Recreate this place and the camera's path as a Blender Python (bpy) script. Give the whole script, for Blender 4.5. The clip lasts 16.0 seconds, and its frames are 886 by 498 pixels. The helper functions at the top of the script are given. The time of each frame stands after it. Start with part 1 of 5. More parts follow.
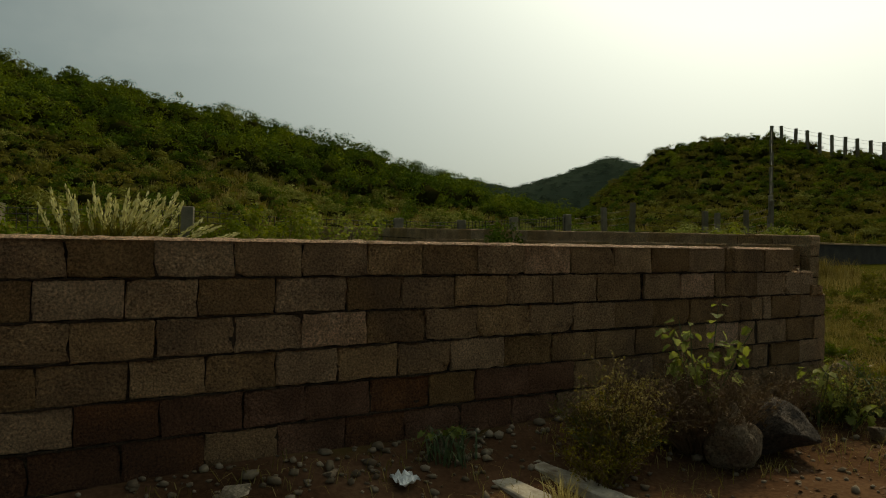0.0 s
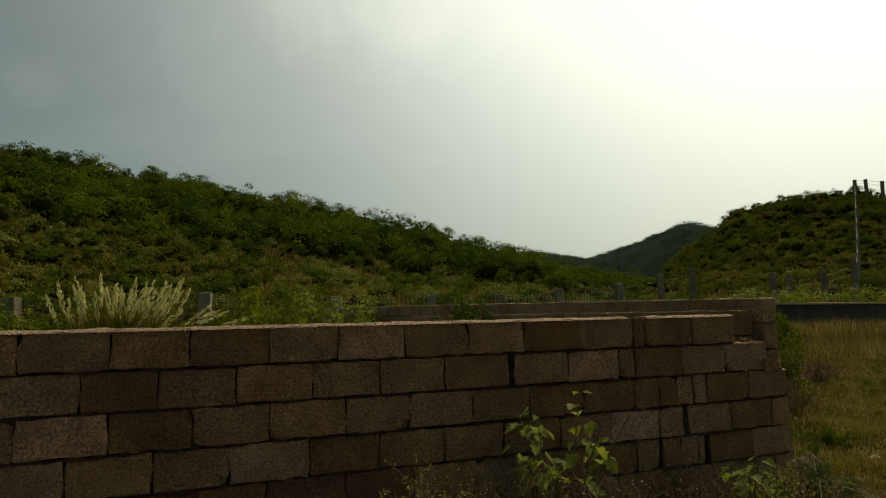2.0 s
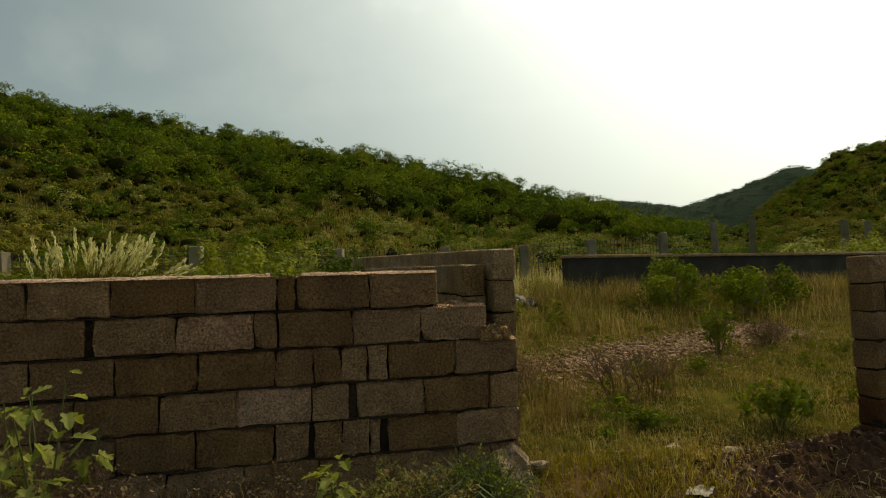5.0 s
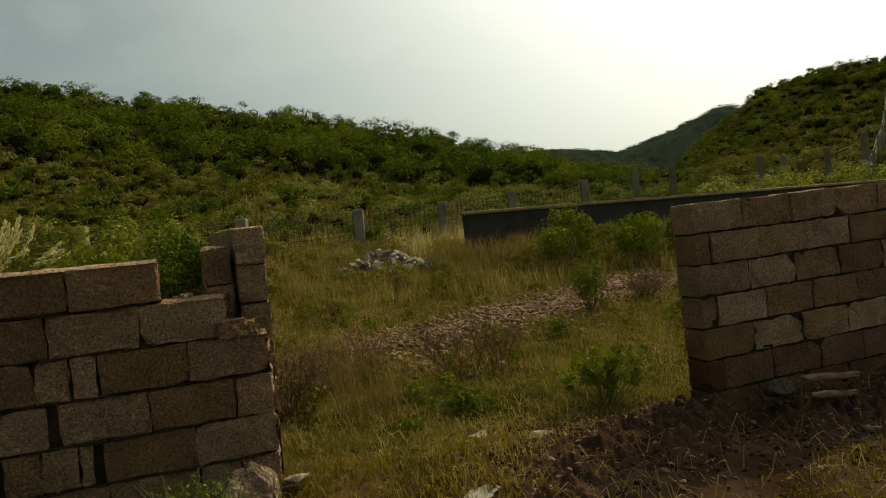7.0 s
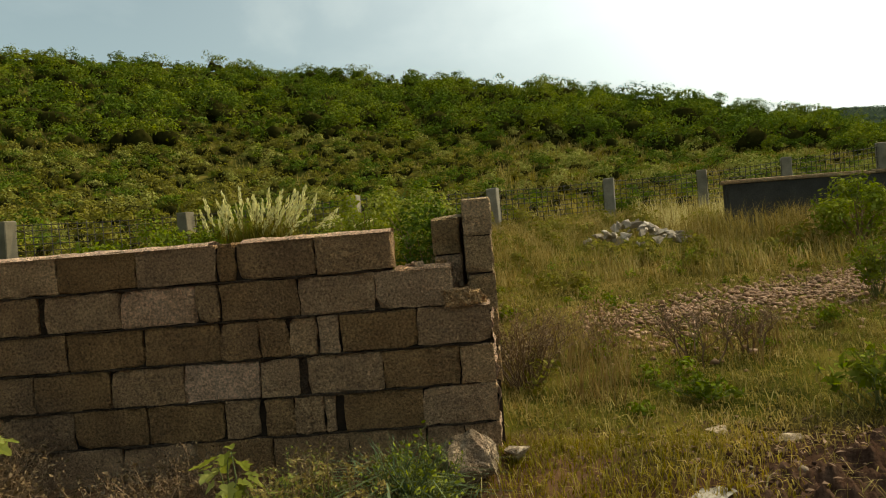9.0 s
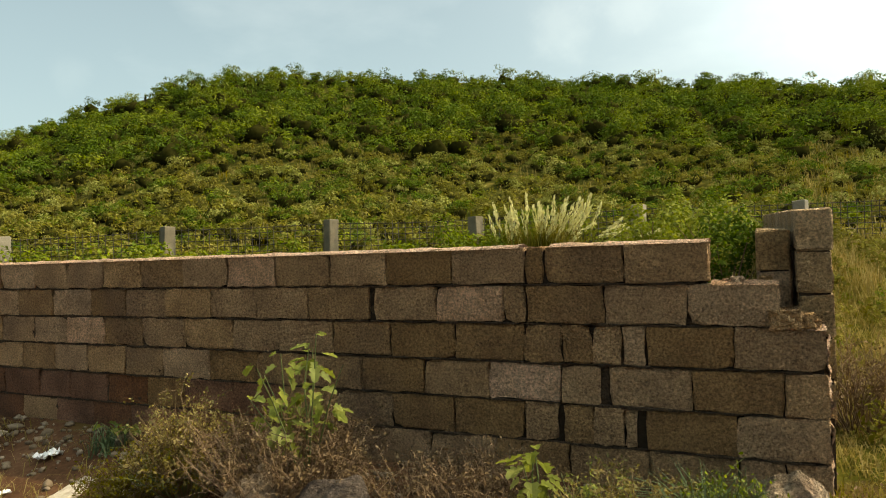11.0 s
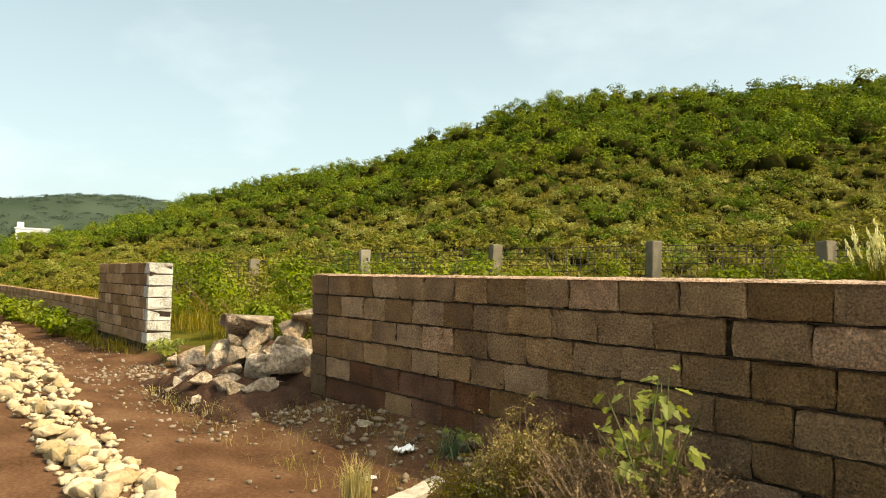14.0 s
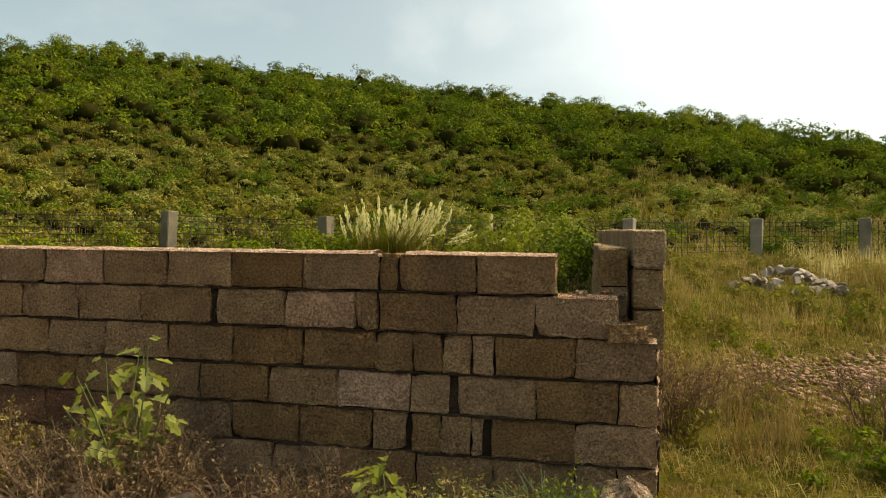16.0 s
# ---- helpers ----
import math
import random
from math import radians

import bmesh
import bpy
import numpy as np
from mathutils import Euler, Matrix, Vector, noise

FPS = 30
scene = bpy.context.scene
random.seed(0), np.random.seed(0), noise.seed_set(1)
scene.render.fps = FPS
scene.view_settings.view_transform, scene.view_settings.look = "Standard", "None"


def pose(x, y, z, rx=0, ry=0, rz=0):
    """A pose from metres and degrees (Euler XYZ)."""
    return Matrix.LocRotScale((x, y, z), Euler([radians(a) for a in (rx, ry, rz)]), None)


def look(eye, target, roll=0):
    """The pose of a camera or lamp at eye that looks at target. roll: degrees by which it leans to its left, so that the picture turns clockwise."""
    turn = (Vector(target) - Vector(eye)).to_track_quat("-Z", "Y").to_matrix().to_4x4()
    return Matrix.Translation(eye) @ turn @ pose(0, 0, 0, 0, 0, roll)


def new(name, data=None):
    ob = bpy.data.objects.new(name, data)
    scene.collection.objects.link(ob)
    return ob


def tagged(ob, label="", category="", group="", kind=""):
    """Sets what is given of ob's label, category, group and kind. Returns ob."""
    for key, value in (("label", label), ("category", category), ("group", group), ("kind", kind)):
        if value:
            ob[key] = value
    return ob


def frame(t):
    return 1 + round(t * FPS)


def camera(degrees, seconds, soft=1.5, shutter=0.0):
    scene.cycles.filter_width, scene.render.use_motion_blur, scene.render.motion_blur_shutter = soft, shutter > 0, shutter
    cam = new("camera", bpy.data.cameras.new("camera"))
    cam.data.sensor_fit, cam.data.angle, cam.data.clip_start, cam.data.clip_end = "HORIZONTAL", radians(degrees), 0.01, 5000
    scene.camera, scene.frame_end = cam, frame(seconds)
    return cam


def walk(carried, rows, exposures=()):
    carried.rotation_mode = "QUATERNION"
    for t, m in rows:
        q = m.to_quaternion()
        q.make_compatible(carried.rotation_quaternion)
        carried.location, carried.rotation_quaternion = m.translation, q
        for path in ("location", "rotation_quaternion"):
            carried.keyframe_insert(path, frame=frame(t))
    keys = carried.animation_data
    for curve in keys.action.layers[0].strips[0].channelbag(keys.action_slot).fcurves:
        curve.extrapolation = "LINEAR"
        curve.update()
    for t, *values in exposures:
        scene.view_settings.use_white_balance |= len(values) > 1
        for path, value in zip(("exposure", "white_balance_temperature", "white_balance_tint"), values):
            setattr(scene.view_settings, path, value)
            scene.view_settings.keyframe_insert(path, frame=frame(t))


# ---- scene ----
cam = camera(66.1, 16.0, soft=1.1)
PATH = [
    (0, (-5.743, -3.748, 1.278), (-4.754, -2.01, 1.3), 0.3),
    (0.5, (-5.284, -3.691, 1.293), (-4.278, -1.964, 1.38), 1.3),
    (1, (-4.854, -3.724, 1.307), (-3.981, -1.94, 1.542), -1.2),
    (1.5, (-4.419, -3.778, 1.283), (-3.722, -1.925, 1.567), -2.5),
    (2, (-3.926, -3.81, 1.293), (-3.149, -1.984, 1.54), -1.8),
    (2.5, (-3.393, -3.924, 1.259), (-2.769, -2.031, 1.43), -3.0),
    (3, (-2.928, -4.03, 1.241), (-2.275, -2.157, 1.499), 2.0),
    (5.5, (-0.6, -3.772, 1.278), (-0.096, -1.837, 1.341), -2.2),
    (6, (-0.283, -3.648, 1.303), (0.346, -1.749, 1.331), -2.1),
    (6.5, (-0.015, -3.607, 1.331), (0.617, -1.711, 1.399), -1.6),
    (7, (0.232, -3.566, 1.316), (0.887, -1.676, 1.295), -5.7),
    (7.5, (0.389, -3.516, 1.313), (1.185, -1.685, 1.197), -6.4),
    (8, (0.436, -3.497, 1.315), (0.923, -1.56, 1.207), -4.5),
    (8.5, (0.427, -3.477, 1.313), (0.584, -1.485, 1.235), -4.9),
    (9, (0.385, -3.475, 1.321), (0.314, -1.476, 1.276), -4.6),
    (9.2, (0.37, -3.473, 1.325), (0.184, -1.482, 1.282), -4.1),
    (11.3, (0.183, -3.456, 1.319), (-0.749, -1.687, 1.349), -1.3),
    (11.5, (0.165, -3.446, 1.337), (-0.833, -1.713, 1.367), -1.1),
    (12, (0.132, -3.452, 1.34), (-1.01, -1.811, 1.397), -0.9),
    (12.5, (0.094, -3.455, 1.348), (-1.222, -1.951, 1.425), -0.2),
    (13, (0.045, -3.453, 1.352), (-1.424, -2.097, 1.421), 0.3),
    (13.5, (0.009, -3.466, 1.35), (-1.54, -2.203, 1.408), 0.9),
    (14, (-0.012, -3.476, 1.347), (-1.56, -2.212, 1.433), 1.0),
    (14.5, (0.031, -3.477, 1.357), (-1.284, -1.974, 1.458), 1.6),
    (15, (0.06, -3.46, 1.359), (-1.0, -1.767, 1.442), 1.8),
    (15.5, (0.102, -3.427, 1.349), (-0.665, -1.58, 1.392), 0.9),
    (16, (0.155, -3.404, 1.341), (-0.265, -1.448, 1.366), 0.9),
]
EXPOSURES = [
    (0.0, -1.93, 7900, 0), (1.0, -2.02, 7900, 0), (2.0, -1.88, 7900, 0), (3.0, -1.62, 7800, -1), (5.5, -1.22, 8000, 3), (7.0, -1.36, 8100, 4), (7.5, -0.78, 8400, 3), (9.0, -0.58, 7600, 4),
    (11.5, 0.02, 7700, 6), (13.5, 0.26, 7800, 9), (14.5, 0.21, 7900, 9), (15.0, 0.15, 7950, 10), (15.5, 0.0, 7950, 10), (16.0, -0.2, 7950, 10),
]
walk(cam, [(t, look(eye, target, roll)) for t, eye, target, roll in PATH], exposures=EXPOSURES)

# ---- light ----
SUN_AZ, SUN_EL = 59.0, 46.0
CLOUDS = [((-0.235, 0.92, 0.317), 0.055, 1.3), ((-0.145, 0.934, 0.327), 0.045, 1.2), ((0.175, 0.876, 0.46), 0.085, 2.6), ((0.311, 0.841, 0.45), 0.1, 3.5), ((0.05, 0.94, 0.34), 0.11, 1.0), ((-0.777, 0.582, 0.241), 0.03, 0.5)]
world = bpy.data.worlds.new("sky")
scene.world = world
world.use_nodes = True


def build_sky():
    nt = world.node_tree
    nt.nodes.clear()
    out = nt.nodes.new("ShaderNodeOutputWorld")
    bg = nt.nodes.new("ShaderNodeBackground")
    sky = nt.nodes.new("ShaderNodeTexSky")
    sky.sky_type = "NISHITA"
    sky.sun_disc = False
    sky.sun_elevation = radians(SUN_EL)
    sky.sun_rotation = radians(SUN_AZ)
    sky.air_density, sky.dust_density, sky.ozone_density = 1.0, 5.0, 1.0
    bg.inputs["Strength"].default_value = 0.085
    coord = nt.nodes.new("ShaderNodeTexCoord")
    stretch = nt.nodes.new("ShaderNodeMapping")
    stretch.inputs["Scale"].default_value = (1.0, 1.0, 2.4)
    nt.links.new(coord.outputs["Generated"], stretch.inputs["Vector"])
    cloud = nt.nodes.new("ShaderNodeTexNoise")
    cloud.inputs["Scale"].default_value, cloud.inputs["Detail"].default_value, cloud.inputs["Roughness"].default_value = 2.6, 7, 0.55
    nt.links.new(stretch.outputs["Vector"], cloud.inputs["Vector"])
    amount = nt.nodes.new("ShaderNodeMapRange")
    amount.inputs["From Min"].default_value, amount.inputs["From Max"].default_value = 0.53, 0.75
    amount.inputs["To Min"].default_value, amount.inputs["To Max"].default_value = 0.0, 1.1
    nt.links.new(cloud.outputs["Fac"], amount.inputs["Value"])
    veil = nt.nodes.new("ShaderNodeMix")
    veil.data_type, veil.blend_type = "RGBA", "ADD"
    veil.inputs[0].default_value = 1.0
    veil.inputs[7].default_value = (1.75, 2.45, 2.5, 1)
    nt.links.new(sky.outputs["Color"], veil.inputs[6])
    # bright haze round the sun
    towards = nt.nodes.new("ShaderNodeVectorMath")
    towards.operation = "DOT_PRODUCT"
    towards.inputs[1].default_value = (math.sin(radians(SUN_AZ)) * math.cos(radians(SUN_EL)), math.cos(radians(SUN_AZ)) * math.cos(radians(SUN_EL)), math.sin(radians(SUN_EL)))
    nt.links.new(coord.outputs["Generated"], towards.inputs[0])
    lobe = nt.nodes.new("ShaderNodeMath")
    lobe.operation, lobe.use_clamp = "MAXIMUM", False
    lobe.inputs[1].default_value = 0.0
    nt.links.new(towards.outputs["Value"], lobe.inputs[0])
    power = nt.nodes.new("ShaderNodeMath")
    power.operation = "POWER"
    power.inputs[1].default_value = 4.8
    nt.links.new(lobe.outputs[0], power.inputs[0])
    haze = nt.nodes.new("ShaderNodeMix")
    haze.data_type = "RGBA"
    haze.inputs[6].default_value = (1.75, 2.45, 2.5, 1)
    haze.inputs[7].default_value = (60.0, 66.0, 70.0, 1)
    plateau = nt.nodes.new("ShaderNodeMath")
    plateau.operation = "MINIMUM"
    plateau.inputs[1].default_value = 0.52
    nt.links.new(power.outputs[0], plateau.inputs[0])
    nt.links.new(plateau.outputs[0], haze.inputs[0])
    sep = nt.nodes.new("ShaderNodeSeparateXYZ")
    nt.links.new(coord.outputs["Generated"], sep.inputs[0])
    low = nt.nodes.new("ShaderNodeMapRange")
    low.inputs["From Min"].default_value, low.inputs["From Max"].default_value = 0.1, 0.65
    low.inputs["To Min"].default_value, low.inputs["To Max"].default_value = 1.75, 0.68
    nt.links.new(sep.outputs["Z"], low.inputs["Value"])
    thick = nt.nodes.new("ShaderNodeVectorMath")
    thick.operation = "SCALE"
    thick.inputs[0].default_value = (2.95, 4.2, 4.9)
    nt.links.new(low.outputs["Result"], thick.inputs["Scale"])
    nt.links.new(thick.outputs["Vector"], haze.inputs[6])
    nt.links.new(haze.outputs[2], veil.inputs[7])
    wisps = nt.nodes.new("ShaderNodeMix")
    wisps.data_type, wisps.blend_type = "RGBA", "ADD"
    wisps.inputs[7].default_value = (1.5, 1.5, 1.5, 1)
    nt.links.new(amount.outputs["Result"], wisps.inputs[0])
    nt.links.new(veil.outputs[2], wisps.inputs[6])
    # small fair-weather clouds
    ragged = nt.nodes.new("ShaderNodeTexNoise")
    ragged.inputs["Scale"].default_value, ragged.inputs["Detail"].default_value, ragged.inputs["Roughness"].default_value = 17.0, 6, 0.6
    nt.links.new(coord.outputs["Generated"], ragged.inputs["Vector"])
    colour = wisps.outputs[2]
    for direction, size, bright in CLOUDS:
        near = nt.nodes.new("ShaderNodeVectorMath")
        near.operation = "DISTANCE"
        near.inputs[1].default_value = Vector(direction).normalized()
        nt.links.new(coord.outputs["Generated"], near.inputs[0])
        wobble = nt.nodes.new("ShaderNodeMath")
        wobble.operation = "MULTIPLY_ADD"
        wobble.inputs[1].default_value = size * 1.7
        nt.links.new(ragged.outputs["Fac"], wobble.inputs[0])
        nt.links.new(near.outputs["Value"], wobble.inputs[2])
        soft = nt.nodes.new("ShaderNodeMapRange")
        soft.interpolation_type = "SMOOTHSTEP"
        soft.inputs["From Min"].default_value, soft.inputs["From Max"].default_value = size * 2.0, size * 0.9
        nt.links.new(wobble.outputs[0], soft.inputs["Value"])
        puff = nt.nodes.new("ShaderNodeMix")
        puff.data_type, puff.blend_type = "RGBA", "ADD"
        puff.inputs[7].default_value = (bright, bright * 0.97, bright * 0.88, 1)
        nt.links.new(soft.outputs["Result"], puff.inputs[0])
        nt.links.new(colour, puff.inputs[6])
        colour = puff.outputs[2]
    nt.links.new(colour, bg.inputs["Color"])
    nt.links.new(bg.outputs["Background"], out.inputs["Surface"])


build_sky()
sun_data = bpy.data.lights.new("sun", "SUN")
sun_data.energy, sun_data.angle, sun_data.color = 5.0, radians(0.8), (1.0, 0.88, 0.66)
sun = new("sun", sun_data)
a, e = radians(SUN_AZ), radians(SUN_EL)
sun.matrix_world = look((20 * math.sin(a) * math.cos(e), 20 * math.cos(a) * math.cos(e), 20 * math.sin(e)), (0, 0, 0))


# ---- materials ----
def material(name, tones, scale=6.0, rough=0.9, bump=0.3, fine=60.0, per_object=0.0, per_island=0.0, stain=None, spec=0.3, metal=0.0, trans=0.0, pits=0.0):
    """A rough natural surface: tones blended by coarse and fine noise, relief, and spread from piece to piece."""
    m = bpy.data.materials.new(name)
    m.use_nodes = True
    nt = m.node_tree
    bsdf = nt.nodes["Principled BSDF"]
    bsdf.inputs["Roughness"].default_value = rough
    bsdf.inputs["Specular IOR Level"].default_value = spec
    bsdf.inputs["Metallic"].default_value = metal
    geo = nt.nodes.new("ShaderNodeNewGeometry")
    big = nt.nodes.new("ShaderNodeTexNoise")
    big.inputs["Scale"].default_value, big.inputs["Detail"].default_value = scale, 6
    small = nt.nodes.new("ShaderNodeTexNoise")
    small.inputs["Scale"].default_value, small.inputs["Detail"].default_value = fine, 4
    for n in (big, small):
        nt.links.new(geo.outputs["Position"], n.inputs["Vector"])
    mix = nt.nodes.new("ShaderNodeMath")
    mix.operation = "MULTIPLY_ADD"
    mix.inputs[1].default_value = 0.45
    nt.links.new(small.outputs["Fac"], mix.inputs[0])
    add = nt.nodes.new("ShaderNodeMath")
    add.operation = "MULTIPLY_ADD"
    add.inputs[1].default_value = 0.75
    add.inputs[2].default_value = -0.1
    nt.links.new(big.outputs["Fac"], add.inputs[0])
    nt.links.new(add.outputs[0], mix.inputs[2])
    ramp = nt.nodes.new("ShaderNodeValToRGB")
    cr = ramp.color_ramp
    while len(cr.elements) < len(tones):
        cr.elements.new(0.5)
    for i, c in enumerate(tones):
        cr.elements[i].position = 0.28 + 0.44 * i / max(1, len(tones) - 1)
        cr.elements[i].color = (*c, 1)
    nt.links.new(mix.outputs[0], ramp.inputs["Fac"])
    col = ramp.outputs["Color"]
    for amount, node, socket in ((per_object, "ShaderNodeObjectInfo", "Random"), (per_island, "ShaderNodeNewGeometry", "Random Per Island")):
        if amount:
            info = nt.nodes.new(node)
            hsv = nt.nodes.new("ShaderNodeHueSaturation")
            mr = nt.nodes.new("ShaderNodeMapRange")
            mr.inputs["To Min"].default_value, mr.inputs["To Max"].default_value = 1 - amount, 1 + amount
            nt.links.new(info.outputs[socket], mr.inputs["Value"])
            nt.links.new(mr.outputs["Result"], hsv.inputs["Value"])
            sat = nt.nodes.new("ShaderNodeMapRange")
            sat.inputs["To Min"].default_value, sat.inputs["To Max"].default_value = 1.1, 0.88
            nt.links.new(info.outputs[socket], sat.inputs["Value"])
            nt.links.new(sat.outputs["Result"], hsv.inputs["Saturation"])
            nt.links.new(col, hsv.inputs["Color"])
            col = hsv.outputs["Color"]
    if stain:
        tone, s, lo, hi = stain
        sn = nt.nodes.new("ShaderNodeTexNoise")
        sn.inputs["Scale"].default_value, sn.inputs["Detail"].default_value = s, 5
        nt.links.new(geo.outputs["Position"], sn.inputs["Vector"])
        mr = nt.nodes.new("ShaderNodeMapRange")
        mr.inputs["From Min"].default_value, mr.inputs["From Max"].default_value = lo, hi
        nt.links.new(sn.outputs["Fac"], mr.inputs["Value"])
        mc = nt.nodes.new("ShaderNodeMix")
        mc.data_type = "RGBA"
        nt.links.new(mr.outputs["Result"], mc.inputs[0])
        nt.links.new(col, mc.inputs[6])
        mc.inputs[7].default_value = (*tone, 1)
        col = mc.outputs[2]
    nt.links.new(col, bsdf.inputs["Base Color"])
    if bump:
        bn = nt.nodes.new("ShaderNodeBump")
        bn.inputs["Strength"].default_value = bump
        bn.inputs["Distance"].default_value = 0.02
        nt.links.new(mix.outputs[0], bn.inputs["Height"])
        nt.links.new(bn.outputs["Normal"], bsdf.inputs["Normal"])
    if pits:
        pn = nt.nodes.new("ShaderNodeTexNoise")
        pn.inputs["Scale"].default_value, pn.inputs["Detail"].default_value, pn.inputs["Roughness"].default_value = pits, 5, 0.75
        nt.links.new(geo.outputs["Position"], pn.inputs["Vector"])
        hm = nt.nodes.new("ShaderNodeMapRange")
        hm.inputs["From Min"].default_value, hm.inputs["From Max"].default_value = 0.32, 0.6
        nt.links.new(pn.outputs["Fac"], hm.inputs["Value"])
        b2 = nt.nodes.new("ShaderNodeBump")
        b2.inputs["Strength"].default_value, b2.inputs["Distance"].default_value = 1.0, 0.02
        nt.links.new(hm.outputs[0], b2.inputs["Height"])
        if bump:
            nt.links.new(bn.outputs["Normal"], b2.inputs["Normal"])
        nt.links.new(b2.outputs["Normal"], bsdf.inputs["Normal"])
        # value follows the pit relief: shade in the hollows goes into the colour
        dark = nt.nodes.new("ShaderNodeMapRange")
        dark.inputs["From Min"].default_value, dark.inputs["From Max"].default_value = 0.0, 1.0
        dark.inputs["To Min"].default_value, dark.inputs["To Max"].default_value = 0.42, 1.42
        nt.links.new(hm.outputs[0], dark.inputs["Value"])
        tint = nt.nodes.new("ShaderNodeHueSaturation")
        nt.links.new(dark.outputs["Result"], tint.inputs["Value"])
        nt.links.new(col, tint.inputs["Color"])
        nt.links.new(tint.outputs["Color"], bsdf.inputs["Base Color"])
    if trans:
        tr = nt.nodes.new("ShaderNodeBsdfTranslucent")
        nt.links.new(col, tr.inputs["Color"])
        ms = nt.nodes.new("ShaderNodeMixShader")
        ms.inputs[0].default_value = trans
        nt.links.new(bsdf.outputs[0], ms.inputs[1])
        nt.links.new(tr.outputs[0], ms.inputs[2])
        nt.links.new(ms.outputs[0], nt.nodes["Material Output"].inputs["Surface"])
    return m


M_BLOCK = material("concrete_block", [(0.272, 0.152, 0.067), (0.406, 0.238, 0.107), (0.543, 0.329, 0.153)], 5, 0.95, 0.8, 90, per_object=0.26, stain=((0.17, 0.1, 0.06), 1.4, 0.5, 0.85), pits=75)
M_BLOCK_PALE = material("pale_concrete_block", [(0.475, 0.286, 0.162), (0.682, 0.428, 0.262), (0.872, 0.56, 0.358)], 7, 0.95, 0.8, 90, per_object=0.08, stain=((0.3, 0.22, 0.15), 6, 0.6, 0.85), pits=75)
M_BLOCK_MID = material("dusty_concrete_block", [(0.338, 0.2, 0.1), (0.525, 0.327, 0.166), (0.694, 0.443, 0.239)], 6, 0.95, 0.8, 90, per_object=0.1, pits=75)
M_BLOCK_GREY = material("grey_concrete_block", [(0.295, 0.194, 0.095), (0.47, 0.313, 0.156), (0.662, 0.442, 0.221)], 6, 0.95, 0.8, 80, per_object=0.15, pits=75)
M_PIER = material("dark_cast_concrete", [(0.129, 0.083, 0.043), (0.206, 0.132, 0.070), (0.289, 0.187, 0.099)], 4, 0.95, 0.9, 50, pits=75)
M_WHITEWASH = material("whitewashed_block", [(0.525, 0.5, 0.413), (0.675, 0.65, 0.55), (0.8, 0.775, 0.675)], 6, 0.95, 0.8, 80, per_object=0.12, stain=((0.3, 0.26, 0.19), 5, 0.5, 0.72), pits=75)
# mortar tones, deepened so that their colour holds the shade of the joint gaps
M_JOINT = material("smeared_mortar_shade", [(0.058, 0.034, 0.018), (0.096, 0.058, 0.03), (0.134, 0.083, 0.045)], 7, 0.95, 0.9, 70, pits=75)
M_MORTAR_SHADE = material("mortar", [(0.016, 0.01, 0.005), (0.027, 0.016, 0.008), (0.044, 0.026, 0.013)], 9, 0.95, 0.9, 70)
# red earth stain; the wall foot's dimmer light is also in these tones
M_BLOCK_RED = material("earth_stained_dim_block", [(0.167, 0.07, 0.032), (0.254, 0.111, 0.051), (0.342, 0.162, 0.081)], 4, 0.95, 0.8, 90, per_object=0.2, stain=((0.13, 0.06, 0.03), 1.7, 0.45, 0.7), pits=75)
M_PAINT_BLUE = material("thin_blue_paint", [(0.20, 0.22, 0.20), (0.30, 0.33, 0.31), (0.42, 0.44, 0.40)], 5, 0.9, 0.5, 60, pits=75)
M_RIM = material("pale_lime_concrete", [(0.30, 0.25, 0.18), (0.46, 0.40, 0.31), (0.60, 0.53, 0.43)], 6, 0.9, 0.6, 60, stain=((0.2, 0.15, 0.1), 7, 0.52, 0.7))
M_DARKWALL = material("dark_grey_concrete", [(0.021, 0.020, 0.016), (0.036, 0.034, 0.027), (0.060, 0.055, 0.043)], 2.5, 0.95, 0.6, 40)


# ---- the lie of the land ----
CX, CY = -1.0, -3.5
RIDGE_AZ = [-180, -100, -84, -79, -73, -68.6, -62, -57, -52, -46, -41, -36, -26, -18, -8, 0, 8, 17, 22, 28, 32, 36, 39, 42, 45.5, 49, 54, 58, 63, 75, 100, 180]
RIDGE_EL = [1.0, 1.4, 1.9, 2.7, 4.9, 6.7, 8.35, 9.21, 11.26, 13.41, 14.21, 14.91, 14.43, 14.13, 13.23, 12.13, 10.93, 9.0, 7.5, 5.85, 4.25, 3.5, 3.7, 6.15, 8.75, 9.45, 9.35, 8.1, 6.9, 4.6, 3.0, 2.0]
FAR_AZ = [-180, -110, -100, -84, -79, -75.6, -70, -60, 0, 20, 27, 31, 34.5, 38, 42.5, 46, 52, 100, 180]
FAR_EL = [0.5, 3, 4.2, 5.0, 5.7, 5.8, 5.3, 3, 2, 5.8, 6.6, 6.4, 5.7, 6.6, 8.2, 7.1, 4.5, 3, 0.5]
DIST_AZ = [-180, -90, -75, -60, -45, 25, 36, 45, 60, 90, 180]
DIST_R = [160, 150, 125, 100, 85, 80, 88, 100, 95, 110, 160]


def hash_noise(x, y, s):
    """Smooth value noise, from sums of sines, for arrays."""
    return (np.sin(x * s + 1.7 * np.sin(y * s * 0.7)) + np.sin(y * s * 1.13 + 2.1 * np.sin(x * s * 0.61)) + np.sin((x + y) * s * 0.53 + 1.3)) / 3


